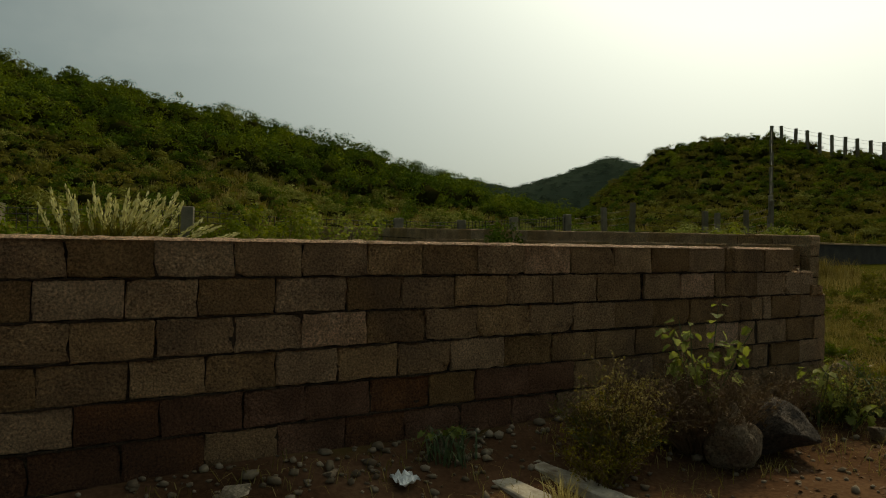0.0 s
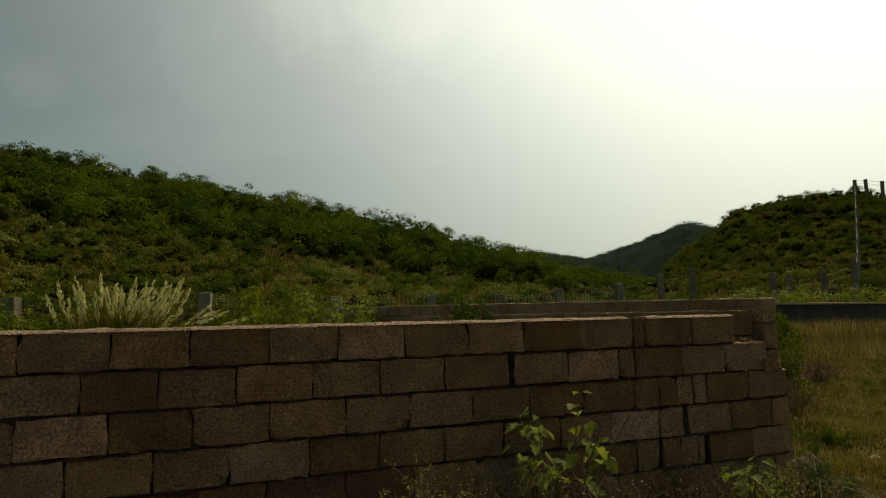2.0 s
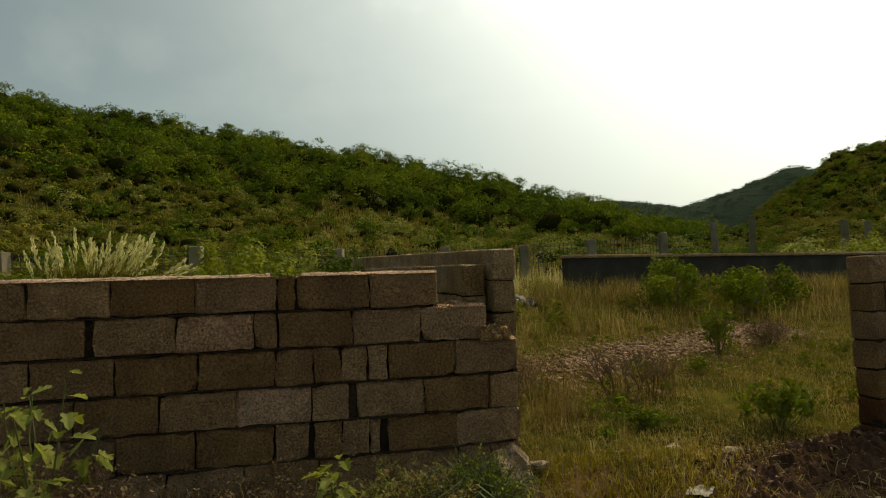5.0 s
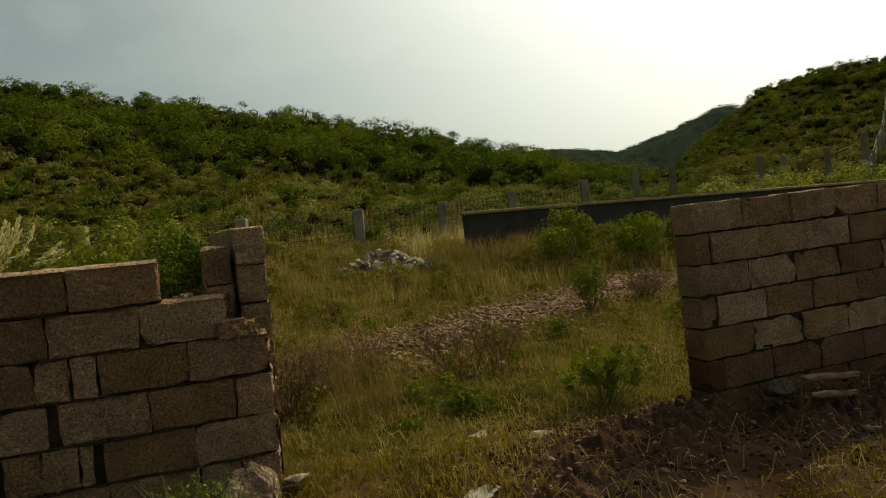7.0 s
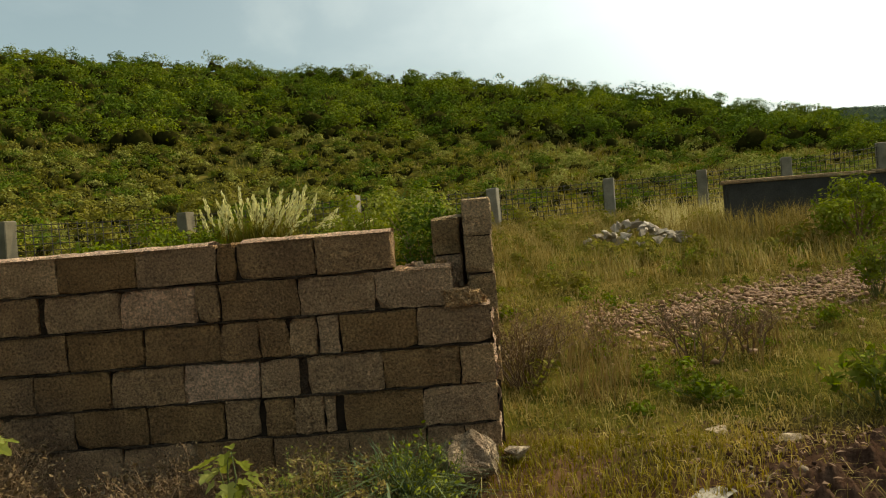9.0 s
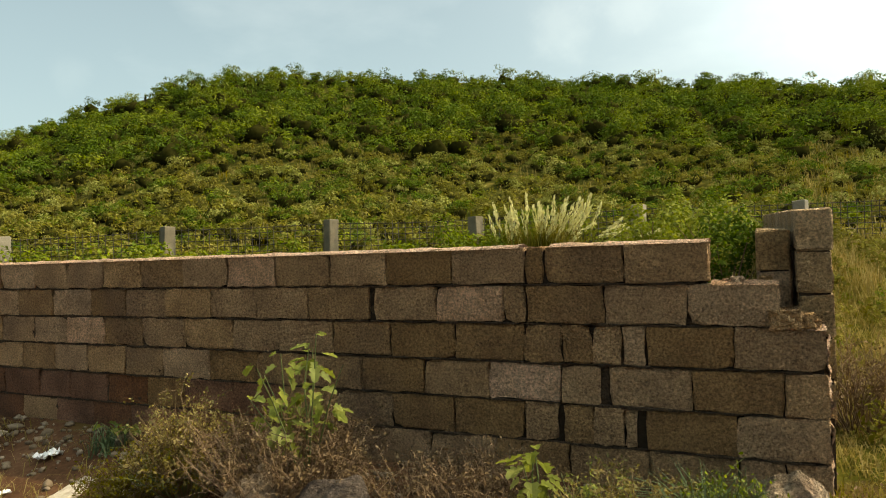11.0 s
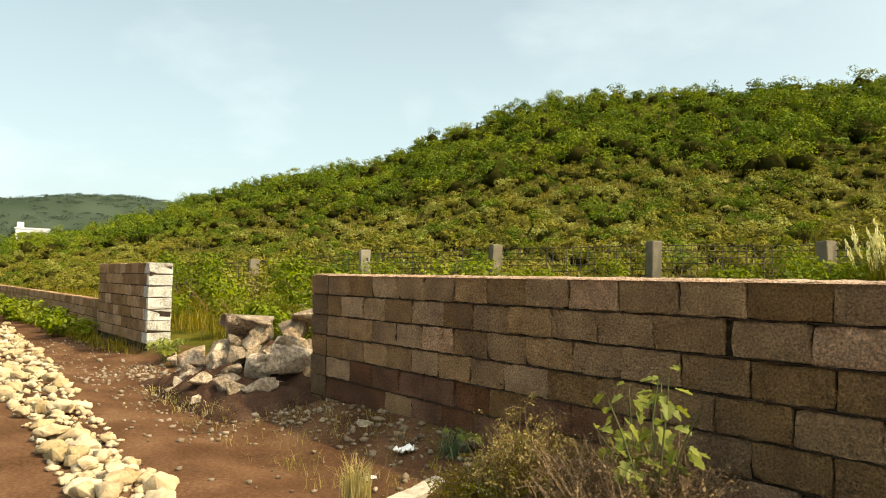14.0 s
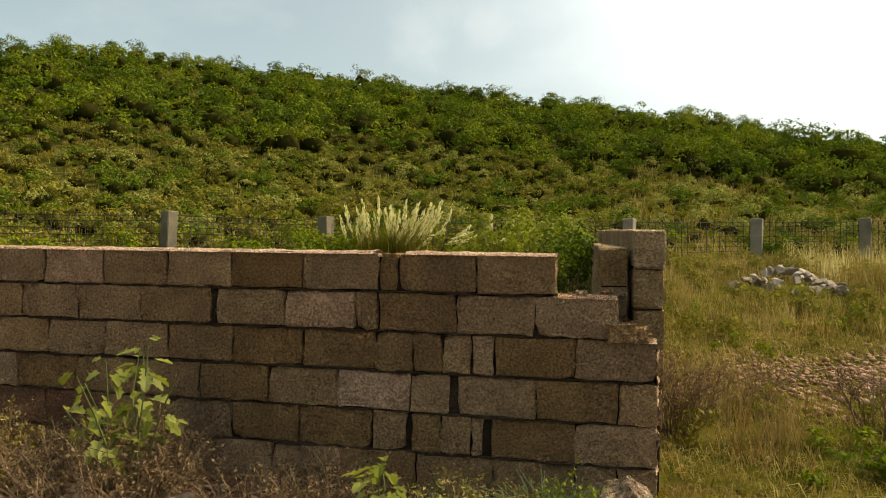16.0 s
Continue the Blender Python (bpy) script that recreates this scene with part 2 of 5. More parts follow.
def land(x, y):
    """The height of the ground, for arrays."""
    x, y = np.asarray(x, float), np.asarray(y, float)
    dx, dy = x - CX, y - CY
    r = np.hypot(dx, dy)
    az = np.degrees(np.arctan2(dx, dy))
    # road, bank against the walls, rising plot
    front = -0.05 + 0.2 * np.clip((y + 1.0) / 0.9, 0, 1) ** 1.5 * np.clip((x + 7.5) / 2.0, 0, 1)
    plot = 0.15 + 0.07 * np.clip(y - 0.2, 0, 60)
    blend = np.clip((y + 0.1) / 0.3, 0, 1)
    near = front * (1 - blend) + plot * blend
    near = near - 0.05 * np.clip((-y - 6) / 6, 0, 1)
    near = near + 0.018 * hash_noise(x, y, 2.3) + 0.012 * hash_noise(x + 5, y, 6.1)
    rut = 0.05 * np.exp(-((y + 1.15 - 0.05 * np.sin(x)) / 0.3) ** 2) * np.clip((-3.0 - x) / 1.0, 0, 1)
    near = near - rut
    # hills
    el = np.interp(az, RIDGE_AZ, RIDGE_EL)
    far = np.interp(az, FAR_AZ, FAR_EL)
    rr = np.interp(az, DIST_AZ, DIST_R)
    s, c = np.sin(np.radians(az)), np.cos(np.radians(az))
    den = c - 0.40 * s
    rf = np.where(den > 0.25, (16.6 + 0.40 * CX - CY) / np.maximum(den, 0.25), 60.0)
    rf = np.clip(rf, 12, 45) + 1.0
    zf = 0.15 + 0.07 * np.clip(CY + rf * c - 0.2, 0, 30)
    zr = 1.3 + rr * np.tan(np.radians(el))
    u = (r - rf) / (rr - rf)
    up = zf + (zr - zf) * np.clip(u, 0, 1) ** 1.5
    near = np.where(u > 0, up + 0.35 * hash_noise(x, y, 0.31) * np.clip(u * 4, 0, 1), np.minimum(near, zf + 2.0))
    over = np.clip((r - rr) / 60, 0, 1)
    low = zr * (1 - 0.9 * over * over * (3 - 2 * over))
    near = np.where(r > rr, low, near)
    rc = 240.0
    bump = np.exp(-((r - rc) / 45) ** 2) * (rc * np.tan(np.radians(far)) + 1.3)
    near = np.where(r > rr, np.maximum(near, bump), near)
    return np.where(r > 330, np.minimum(near, 2.0), near)


def mesh_from(name, verts, faces, mat, parent=None, label="", smooth=False):
    me = bpy.data.meshes.new(name)
    me.from_pydata(verts, [], faces)
    me.materials.append(mat)
    if smooth:
        me.polygons.foreach_set("use_smooth", [True] * len(me.polygons))
    ob = new(name, me)
    if parent:
        ob.parent = parent
    return tagged(ob, label)



def ground_material():
    """Red earth on the track, turf in the plot, scrub floor on the hills, blended along ragged borders."""
    m = material("earth_and_turf", [(0.046, 0.023, 0.012), (0.095, 0.049, 0.026), (0.152, 0.085, 0.046)], 1.6, 0.95, 0.9, 35, spec=0.0)
    nt = m.node_tree
    bsdf = nt.nodes["Principled BSDF"]
    earth = bsdf.inputs["Base Color"].links[0].from_socket
    geo = nt.nodes.new("ShaderNodeNewGeometry")
    sep = nt.nodes.new("ShaderNodeSeparateXYZ")
    nt.links.new(geo.outputs["Position"], sep.inputs[0])

    def noise_node(scale, detail=6):
        n = nt.nodes.new("ShaderNodeTexNoise")
        n.inputs["Scale"].default_value, n.inputs["Detail"].default_value = scale, detail
        nt.links.new(geo.outputs["Position"], n.inputs["Vector"])
        return n.outputs["Fac"]

    def ramp_of(fac, tones, lo=0.3, hi=0.7):
        r = nt.nodes.new("ShaderNodeValToRGB")
        while len(r.color_ramp.elements) < len(tones):
            r.color_ramp.elements.new(0.5)
        for i, c in enumerate(tones):
            r.color_ramp.elements[i].position = lo + (hi - lo) * i / (len(tones) - 1)
            r.color_ramp.elements[i].color = (*c, 1)
        nt.links.new(fac, r.inputs["Fac"])
        return r.outputs["Color"]

    def blend(fac, one, two):
        x = nt.nodes.new("ShaderNodeMix")
        x.data_type = "RGBA"
        nt.links.new(fac, x.inputs[0])
        nt.links.new(one, x.inputs[6])
        nt.links.new(two, x.inputs[7])
        return x.outputs[2]

    def edge(value, wobble, amount, lo, hi):
        w = nt.nodes.new("ShaderNodeMath")
        w.operation = "MULTIPLY_ADD"
        w.inputs[1].default_value = amount
        nt.links.new(wobble, w.inputs[0])
        nt.links.new(value, w.inputs[2])
        r = nt.nodes.new("ShaderNodeMapRange")
        r.inputs["From Min"].default_value, r.inputs["From Max"].default_value = lo, hi
        nt.links.new(w.outputs[0], r.inputs["Value"])
        return r.outputs["Result"]

    turf = ramp_of(noise_node(2.2), [(0.026, 0.03, 0.005), (0.06, 0.058, 0.009), (0.105, 0.085, 0.018)])
    hill = ramp_of(noise_node(1.4), [(0.02, 0.024, 0.005), (0.05, 0.05, 0.01), (0.12, 0.098, 0.024)], 0.35, 0.68)
    soil = ramp_of(noise_node(3.0), [(0.028, 0.015, 0.009), (0.052, 0.029, 0.018), (0.085, 0.05, 0.032)])
    earth = blend(edge(sep.outputs["X"], noise_node(1.3), 2.2, 2.1, 2.7), earth, soil)
    c = blend(edge(sep.outputs["Y"], noise_node(1.1), 1.6, 0.75, 1.15), earth, turf)
    c = blend(edge(sep.outputs["Y"], noise_node(0.4), 6.0, 15.0, 20.0), c, hill)
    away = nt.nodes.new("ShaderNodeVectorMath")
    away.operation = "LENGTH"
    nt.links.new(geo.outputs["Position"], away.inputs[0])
    # far hills: the air's haze is put into the ground colour
    hazed = ramp_of(noise_node(0.06), [(0.03, 0.043, 0.028), (0.038, 0.053, 0.035), (0.048, 0.064, 0.044)])
    c = blend(edge(away.outputs["Value"], noise_node(0.1), 20.0, 140.0, 170.0), c, hazed)
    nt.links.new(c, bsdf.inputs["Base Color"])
    return m


M_GROUND = ground_material()


def build_ground():
    naz = 480
    rs = np.concatenate([[0.0], np.geomspace(0.6, 64, 135), np.linspace(64.8, 135, 90), np.geomspace(137, 330, 40), np.geomspace(345, 3000, 14)])
    az = np.linspace(-np.pi, np.pi, naz, endpoint=False)
    R, A = np.meshgrid(rs, az, indexing="ij")
    X, Y = CX + R * np.sin(A), CY + R * np.cos(A)
    Z = land(X, Y)
    verts = np.stack([X, Y, Z], -1).reshape(-1, 3)
    n = len(rs)
    i = (np.arange(n - 1)[:, None] * naz + np.arange(naz)[None, :])
    j = (np.arange(n - 1)[:, None] * naz + (np.arange(naz)[None, :] + 1) % naz)
    faces = np.stack([i, i + naz, j + naz, j], -1).reshape(-1, 4)[:, ::-1]
    me = bpy.data.meshes.new("ground")
    me.vertices.add(len(verts))
    me.vertices.foreach_set("co", verts.ravel())
    me.loops.add(faces.size)
    me.loops.foreach_set("vertex_index", faces.ravel())
    me.polygons.add(len(faces))
    me.polygons.foreach_set("loop_start", np.arange(len(faces)) * 4)
    me.update(calc_edges=True)
    me.polygons.foreach_set("use_smooth", np.ones(len(faces), bool))
    me.materials.append(M_GROUND)
    tagged(new("ground", me), "reddish earth, turf and green hillsides", "ground", kind="structure")


build_ground()


# ---- block walls ----
def block_mesh(w, h, d, seed):
    """One cast block: a box cut into a few strips, its arrises chipped, its origin at its middle."""
    rnd = random.Random(seed)
    bm = bmesh.new()
    bmesh.ops.create_cube(bm, size=1.0, matrix=Matrix.Diagonal((w, d, h, 1)))
    bmesh.ops.bevel(bm, geom=bm.edges[:], offset=0.006, segments=1, affect="EDGES")
    nx = max(1, int(w / 0.07))
    bmesh.ops.subdivide_edges(bm, edges=[e for e in bm.edges if abs(e.verts[0].co.x - e.verts[1].co.x) > w * 0.6], cuts=nx)
    bmesh.ops.subdivide_edges(bm, edges=[e for e in bm.edges if abs(e.verts[0].co.z - e.verts[1].co.z) > h * 0.6], cuts=2)
    cx, cz = rnd.choice((-1, 1)), rnd.choice((-1, 1))
    chip = rnd.random() < 0.4
    for v in bm.verts:
        ex, ez = abs(v.co.x) > w * 0.45, abs(v.co.z) > h * 0.42
        k = 0.008 if ex or ez else 0.0015
        v.co += Vector((rnd.uniform(-1, 1) * (k if ex else 0.002), rnd.uniform(-0.4, 1) * k if v.co.y < 0 else 0, rnd.uniform(-1, 0.35) * (k if ez else 0.002) * (1 if v.co.z > 0 else -1)))
        if chip and v.co.x * cx > w * 0.36 and v.co.z * cz > h * 0.36 and v.co.y < 0:
            v.co += Vector((-cx * 0.01, 0.014, -cz * 0.01))
    me = bpy.data.meshes.new("block")
    bm.to_mesh(me)
    bm.free()
    return me


def box_mesh(name, lo, hi, mat, parent=None, label="", bevel=0.0, jitter=0.0, cuts=0, seed=1):
    bm = bmesh.new()
    size = [hi[i] - lo[i] for i in range(3)]
    mid = [(hi[i] + lo[i]) / 2 for i in range(3)]
    bmesh.ops.create_cube(bm, size=1.0, matrix=Matrix.Translation(mid) @ Matrix.Diagonal((*size, 1)))
    if cuts:
        bmesh.ops.subdivide_edges(bm, edges=bm.edges[:], cuts=cuts, use_grid_fill=True)
    if bevel:
        bmesh.ops.bevel(bm, geom=[ed for ed in bm.edges if len(ed.link_faces) == 2 and ed.calc_face_angle(0) > 0.5], offset=bevel, segments=1, affect="EDGES")
    rnd = random.Random(seed)
    if jitter:
        for v in bm.verts:
            v.co += Vector((rnd.uniform(-1, 1), rnd.uniform(-1, 1), rnd.uniform(-1, 1))) * jitter
    me = bpy.data.meshes.new(name)
    bm.to_mesh(me)
    bm.free()
    me.materials.append(mat)
    ob = new(name, me)
    ob.parent = parent
    return tagged(ob, label)


def block(parent, x0, x1, z0, z1, y0, y1, mat, seed, lean=0.004):
    rnd = random.Random(seed)
    me = block_mesh(x1 - x0, z1 - z0, y1 - y0, seed)
    me.materials.append(mat)
    ob = new("block", me)
    ob.parent = parent
    ob.matrix_local = pose((x0 + x1) / 2 + rnd.uniform(-1, 1) * 0.002, (y0 + y1) / 2 + rnd.uniform(-lean, lean), (z0 + z1) / 2 + rnd.uniform(-1, 1) * 0.002, 0, rnd.uniform(-0.35, 0.35), rnd.uniform(-0.5, 0.5))
    return ob


COURSE = 0.205
TOP = 1.36
ROWS = [
    [-6.1, -5.7, -5.3, -4.9, -4.525, -4.125, -3.75, -3.35, -2.96, -2.565, -2.15, -1.765, -1.34, -0.917, -0.815, -0.401, 0.0],
    [-6.1, -5.84, -5.44, -5.09, -4.68, -4.26, -3.9, -3.515, -3.11, -2.72, -2.315, -1.885, -1.845, -1.44, -1.04, -0.915, -0.503, -0.106, 0.299],
    [-6.1, -5.683, -5.296, -4.9, -4.525, -4.127, -3.734, -3.344, -2.926, -2.54, -2.14, -1.743, -1.333, -0.931, -0.724, -0.57, -0.418, -0.305, 0.095, 0.484],
    [-6.1, -5.82, -5.422, -5.049, -4.668, -4.307, -3.92, -3.55, -3.13, -2.73, -2.33, -1.94, -1.53, -1.139, -0.739, -0.525, -0.485, -0.095, 0.303, 0.486],
    [-6.1, -5.663, -5.269, -4.85, -4.5, -4.103, -3.701, -3.36, -2.93, -2.53, -2.13, -1.743, -1.348, -0.941, -0.755, -0.73, -0.572, -0.417, -0.355, -0.315, 0.098, 0.484],
    [-6.1, -5.85, -5.45, -5.05, -4.66, -4.26, -3.87, -3.47, -3.07, -2.68, -2.28, -1.89, -1.5, -1.1, -0.7, -0.3, 0.1, 0.3, 0.487],
    [-6.1, -5.66, -5.26, -4.86, -4.47, -4.07, -3.67, -3.27, -2.88, -2.48, -2.08, -1.68, -1.29, -0.9, -0.5, -0.1, 0.3, 0.49],
]
PALE = [(1, -1.44), (2, -4.525), (0, -2.96), (3, -1.139)]
MIDTONE = [(0, -2.96), (0, -2.15), (3, -1.139), (1, -5.44), (2, -0.57), (1, -3.515), (3, -4.307), (0, -4.125), (1, -5.84), (2, -5.683), (3, -5.422), (0, -5.3), (2, -3.344), (3, 0.303), (4, -2.53)]
GAPS = [(1, -1.885), (3, -0.525), (4, -0.755), (4, -0.355)]


def build_main_wall():
    wall = new("block_wall")
    tagged(wall, "unplastered grey-brown concrete block boundary wall with a stepped end", "wall", kind="structure")
    for k, xs in enumerate(ROWS):
        z1 = TOP - COURSE * k
        z0 = z1 - COURSE + 0.006
        for i in range(len(xs) - 1):
            x0, x1 = xs[i], xs[i + 1]
            pale = any(k == r and abs(x0 - p) < 0.01 for r, p in PALE)
            mid = any(k == r and abs(x0 - p) < 0.01 for r, p in MIDTONE)
            if any(k == r and abs(x0 - p) < 0.01 for r, p in GAPS):
                continue
            gl = 0.003 if i else 0
            gr = 0.004
            if k == 0 and i in (13, 14):
                gl = 0.012
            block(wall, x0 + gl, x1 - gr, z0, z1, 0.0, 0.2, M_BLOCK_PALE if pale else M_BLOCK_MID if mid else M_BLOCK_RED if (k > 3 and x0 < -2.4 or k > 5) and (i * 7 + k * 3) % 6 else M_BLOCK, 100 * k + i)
        end = xs[-1]
        box_mesh("mortar_bed", (-6.1, 0.026, z0 - 0.012), (end - 0.02, 0.18, z1 - (0.012 if k else 0.02)), M_MORTAR_SHADE, wall)
    nx, nz = 230, 48
    bm = bmesh.new()
    bmesh.ops.create_grid(bm, x_segments=nx, y_segments=nz, size=0.5)
    for v in bm.verts:
        x, z = -6.1 + (v.co.x + 0.5) * 6.08, -0.05 + (v.co.y + 0.5) * (TOP + 0.03)
        n = noise.noise(Vector((x * 5, 0, z * 9))) + 0.6 * noise.noise(Vector((x * 17, 3, z * 23)))
        n += 0.8 * noise.noise(Vector((x * 1.3, 7, z * 2.1))) + 0.25 * max(-1, min(1, (-3.2 - x) / 2))
        v.co = (x, 0.025 - 0.018 * max(-0.8, min(1.0, n * 1.3)), z)
    joint = bpy.data.meshes.new("joint_mortar")
    bm.to_mesh(joint)
    bm.free()
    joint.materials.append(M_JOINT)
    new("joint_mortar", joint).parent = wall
    # mortar pressed out of the bed joints
    for k in range(1, 7):
        end = ROWS[k][-1] - 0.05 if k > 2 else ROWS[k - 1][-1] - 0.02
        n = int((end + 6.08) / 0.018)
        verts, faces = [], []
        for i in range(n):
            x = -6.08 + i * 0.018
            a = noise.noise(Vector((x * 7, k * 3.1, 0))) + 0.7 * noise.noise(Vector((x * 29, k * 3.1, 5)))
            thick, out = 0.004 + 0.009 * max(0.0, a + 0.25), -0.005 * max(-4.0, min(1.0, a * 2.2 + 0.3))
            z = TOP - COURSE * k + 0.003 + 0.003 * noise.noise(Vector((x * 3, k, 9)))
            verts += [(x, 0.03, z + thick * 0.6), (x, out, z + thick * 0.25), (x, out + 0.002, z - thick * 0.7), (x, 0.03, z - thick)]
            if i:
                b = 4 * i
                faces += [(b - 4 + j, b + j, b + j + 1, b - 3 + j) for j in range(3)]
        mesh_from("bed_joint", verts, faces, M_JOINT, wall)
    for k in range(7):
        z1 = TOP + 0.004 - COURSE * k
        block(wall, -6.42 + 0.02 * (k % 2), -6.104, z1 - COURSE + 0.005, z1, -0.012, 0.21, M_PIER if k % 3 else M_BLOCK, 900 + k, 0.008)
    box_mesh("mortar_bed", (-6.39, 0.0, -0.1), (-6.1, 0.19, TOP - 0.01), M_JOINT, wall)

    # rough mortar along the tops; pale tone and rounded front paint the sunlit edge
    for x0, x1, seed, top in ((-6.38, -4.4, 1, TOP), (-4.4, -2.6, 2, TOP), (-2.6, -0.95, 3, TOP), (-0.78, 0.0, 4, TOP), (0.005, 0.295, 5, TOP - COURSE), (0.3, 0.48, 6, TOP - 2 * COURSE)):
        nx, ny = int((x1 - x0) * 55) + 2, 16
        verts = []
        for i in range(nx + 1):
            for j in range(ny + 1):
                x, v = x0 + (x1 - x0) * i / nx, j / ny
                y = -0.003 + 0.196 * v
                n = noise.noise(Vector((x * 8, y * 8, seed))) + 0.6 * noise.noise(Vector((x * 27, y * 27, seed))) + 0.4 * noise.noise(Vector((x * 60, y * 60, seed)))
                rise = min(1.0, v / 0.2) ** 0.7 * min(1.0, (1 - v) / 0.15)
                verts.append((x, y + 0.004 * n, top - 0.007 + 0.018 * rise + 0.008 * n * rise))
        faces = [(i * (ny + 1) + j, (i + 1) * (ny + 1) + j, (i + 1) * (ny + 1) + j + 1, i * (ny + 1) + j + 1) for i in range(nx) for j in range(ny)]
        mesh_from("mortar_crust", verts, faces, M_BLOCK_PALE, wall)
    # ragged mortar down the cut end, and broken pieces on its steps
    bm = bmesh.new()
    bmesh.ops.create_grid(bm, x_segments=12, y_segments=70, size=0.5)
    for v in bm.verts:
        y, z = 0.1 + v.co.x * 0.17, 0.02 + (v.co.y + 0.5) * 0.9
        p = Vector((4, y * 14, z * 14))
        v.co = (0.479 + 0.03 * max(0.0, noise.noise(p) + 0.5 * noise.noise(p * 2.7) + 0.25), y, z)
    daub = bpy.data.meshes.new("mortar_daub")
    bm.to_mesh(daub)
    bm.free()
    daub.materials.append(M_BLOCK_PALE)
    new("mortar_daub", daub).parent = wall
    rnd = random.Random(77)
    for i in range(9):
        x, level = (0.33 + 0.13 * rnd.random(), 2) if i < 6 else (0.03 + 0.22 * rnd.random(), 1)
        size = rnd.uniform(0.03, 0.075) * (1.25 - (x - 0.3) * 2 if level == 2 else 0.5)
        box_mesh("mortar_lump", (x - size, 0.05 + 0.1 * rnd.random() - size, TOP - COURSE * level - 0.004), (x + size * 0.6, 0.06 + 0.1 * rnd.random() + size, TOP - COURSE * level + size), M_BLOCK_MID, wall, "", 0.006, 0.009, 2, i)


build_main_wall()


# ---- helpers for things ----
def part(name, bm, mat, parent=None, label=""):
    """Links a bmesh as one mesh object, under a thing or a part if one is given."""
    me = bpy.data.meshes.new(name)
    bm.to_mesh(me)
    bm.free()
    me.materials.append(mat)
    ob = new(name, me)
    ob.parent = parent
    return tagged(ob, label)


def raw(name, verts, faces, mat, smooth=False):
    """A mesh object from arrays; all faces have as many corners."""
    verts, faces = np.asarray(verts, np.float32), np.asarray(faces, np.int32)
    me = bpy.data.meshes.new(name)
    me.vertices.add(len(verts))
    me.vertices.foreach_set("co", verts.ravel())
    me.loops.add(faces.size)
    me.loops.foreach_set("vertex_index", faces.ravel())
    me.polygons.add(len(faces))
    me.polygons.foreach_set("loop_start", np.arange(len(faces), dtype=np.int32) * faces.shape[1])
    me.update(calc_edges=True)
    if smooth:
        me.polygons.foreach_set("use_smooth", np.ones(len(faces), bool))
    me.materials.append(mat)
    return new(name, me)


def unit(v):
    return v / np.maximum(np.linalg.norm(v, axis=-1, keepdims=True), 1e-6)


def leaf_quads(centres, normals, sizes, rng, aspect=0.55):
    """Diamond leaves, folded a little along the rib: verts and faces."""
    n = len(centres)
    t = unit(np.cross(normals, rng.normal(size=(n, 3))))
    b = np.cross(normals, t)
    s = sizes[:, None]
    v = np.empty((n, 4, 3))
    v[:, 0] = centres - t * s
    v[:, 1] = centres + b * s * aspect + normals * s * 0.2
    v[:, 2] = centres + t * s
    v[:, 3] = centres - b * s * aspect + normals * s * 0.2
    return v.reshape(-1, 3), np.arange(n * 4).reshape(n, 4)


def bush_leaves(x, y, z, radius, height, count, size, rng, lobes=4, fat=1.0):
    """Leaf places and normals of shrubs: each shrub a few lobes of leaves, open towards the ground."""
    n = len(x)
    ang = rng.uniform(0, 2 * np.pi, (n, lobes))
    off = rng.uniform(0.2, 0.62 if lobes < 6 else 0.95, (n, lobes)) * radius[:, None]
    lx, ly = x[:, None] + np.cos(ang) * off, y[:, None] + np.sin(ang) * off
    lz = z[:, None] + height[:, None] * rng.uniform(0.14 if lobes < 6 else 0.2, 0.68 if lobes < 6 else 0.85, (n, lobes))
    lr = radius[:, None] * rng.uniform(0.42, 0.66, (n, lobes)) * fat
    lh = height[:, None] * rng.uniform(0.28, 0.42, (n, lobes))
    pick = rng.integers(0, lobes, (n, count))
    ii = np.arange(n)[:, None]
    d = unit(rng.normal(size=(n, count, 3)))
    d[..., 2] = np.abs(d[..., 2]) * np.where(rng.random((n, count)) < 0.75, 1, -0.7)
    q = rng.uniform(0.62, 1.12, (n, count, 1))
    c = np.stack([lx[ii, pick], ly[ii, pick], lz[ii, pick]], -1)
    sc = np.stack([lr[ii, pick], lr[ii, pick], lh[ii, pick]], -1)
    p = c + d * sc * q
    nn = unit(d + rng.normal(size=d.shape) * 0.42 + np.array([0, 0, 0.3]))
    s = size * rng.uniform(0.6, 1.4, (n, count)) * np.sqrt(radius / radius.mean())[:, None]
    return leaf_quads(p.reshape(-1, 3), nn.reshape(-1, 3), s.reshape(-1), rng)


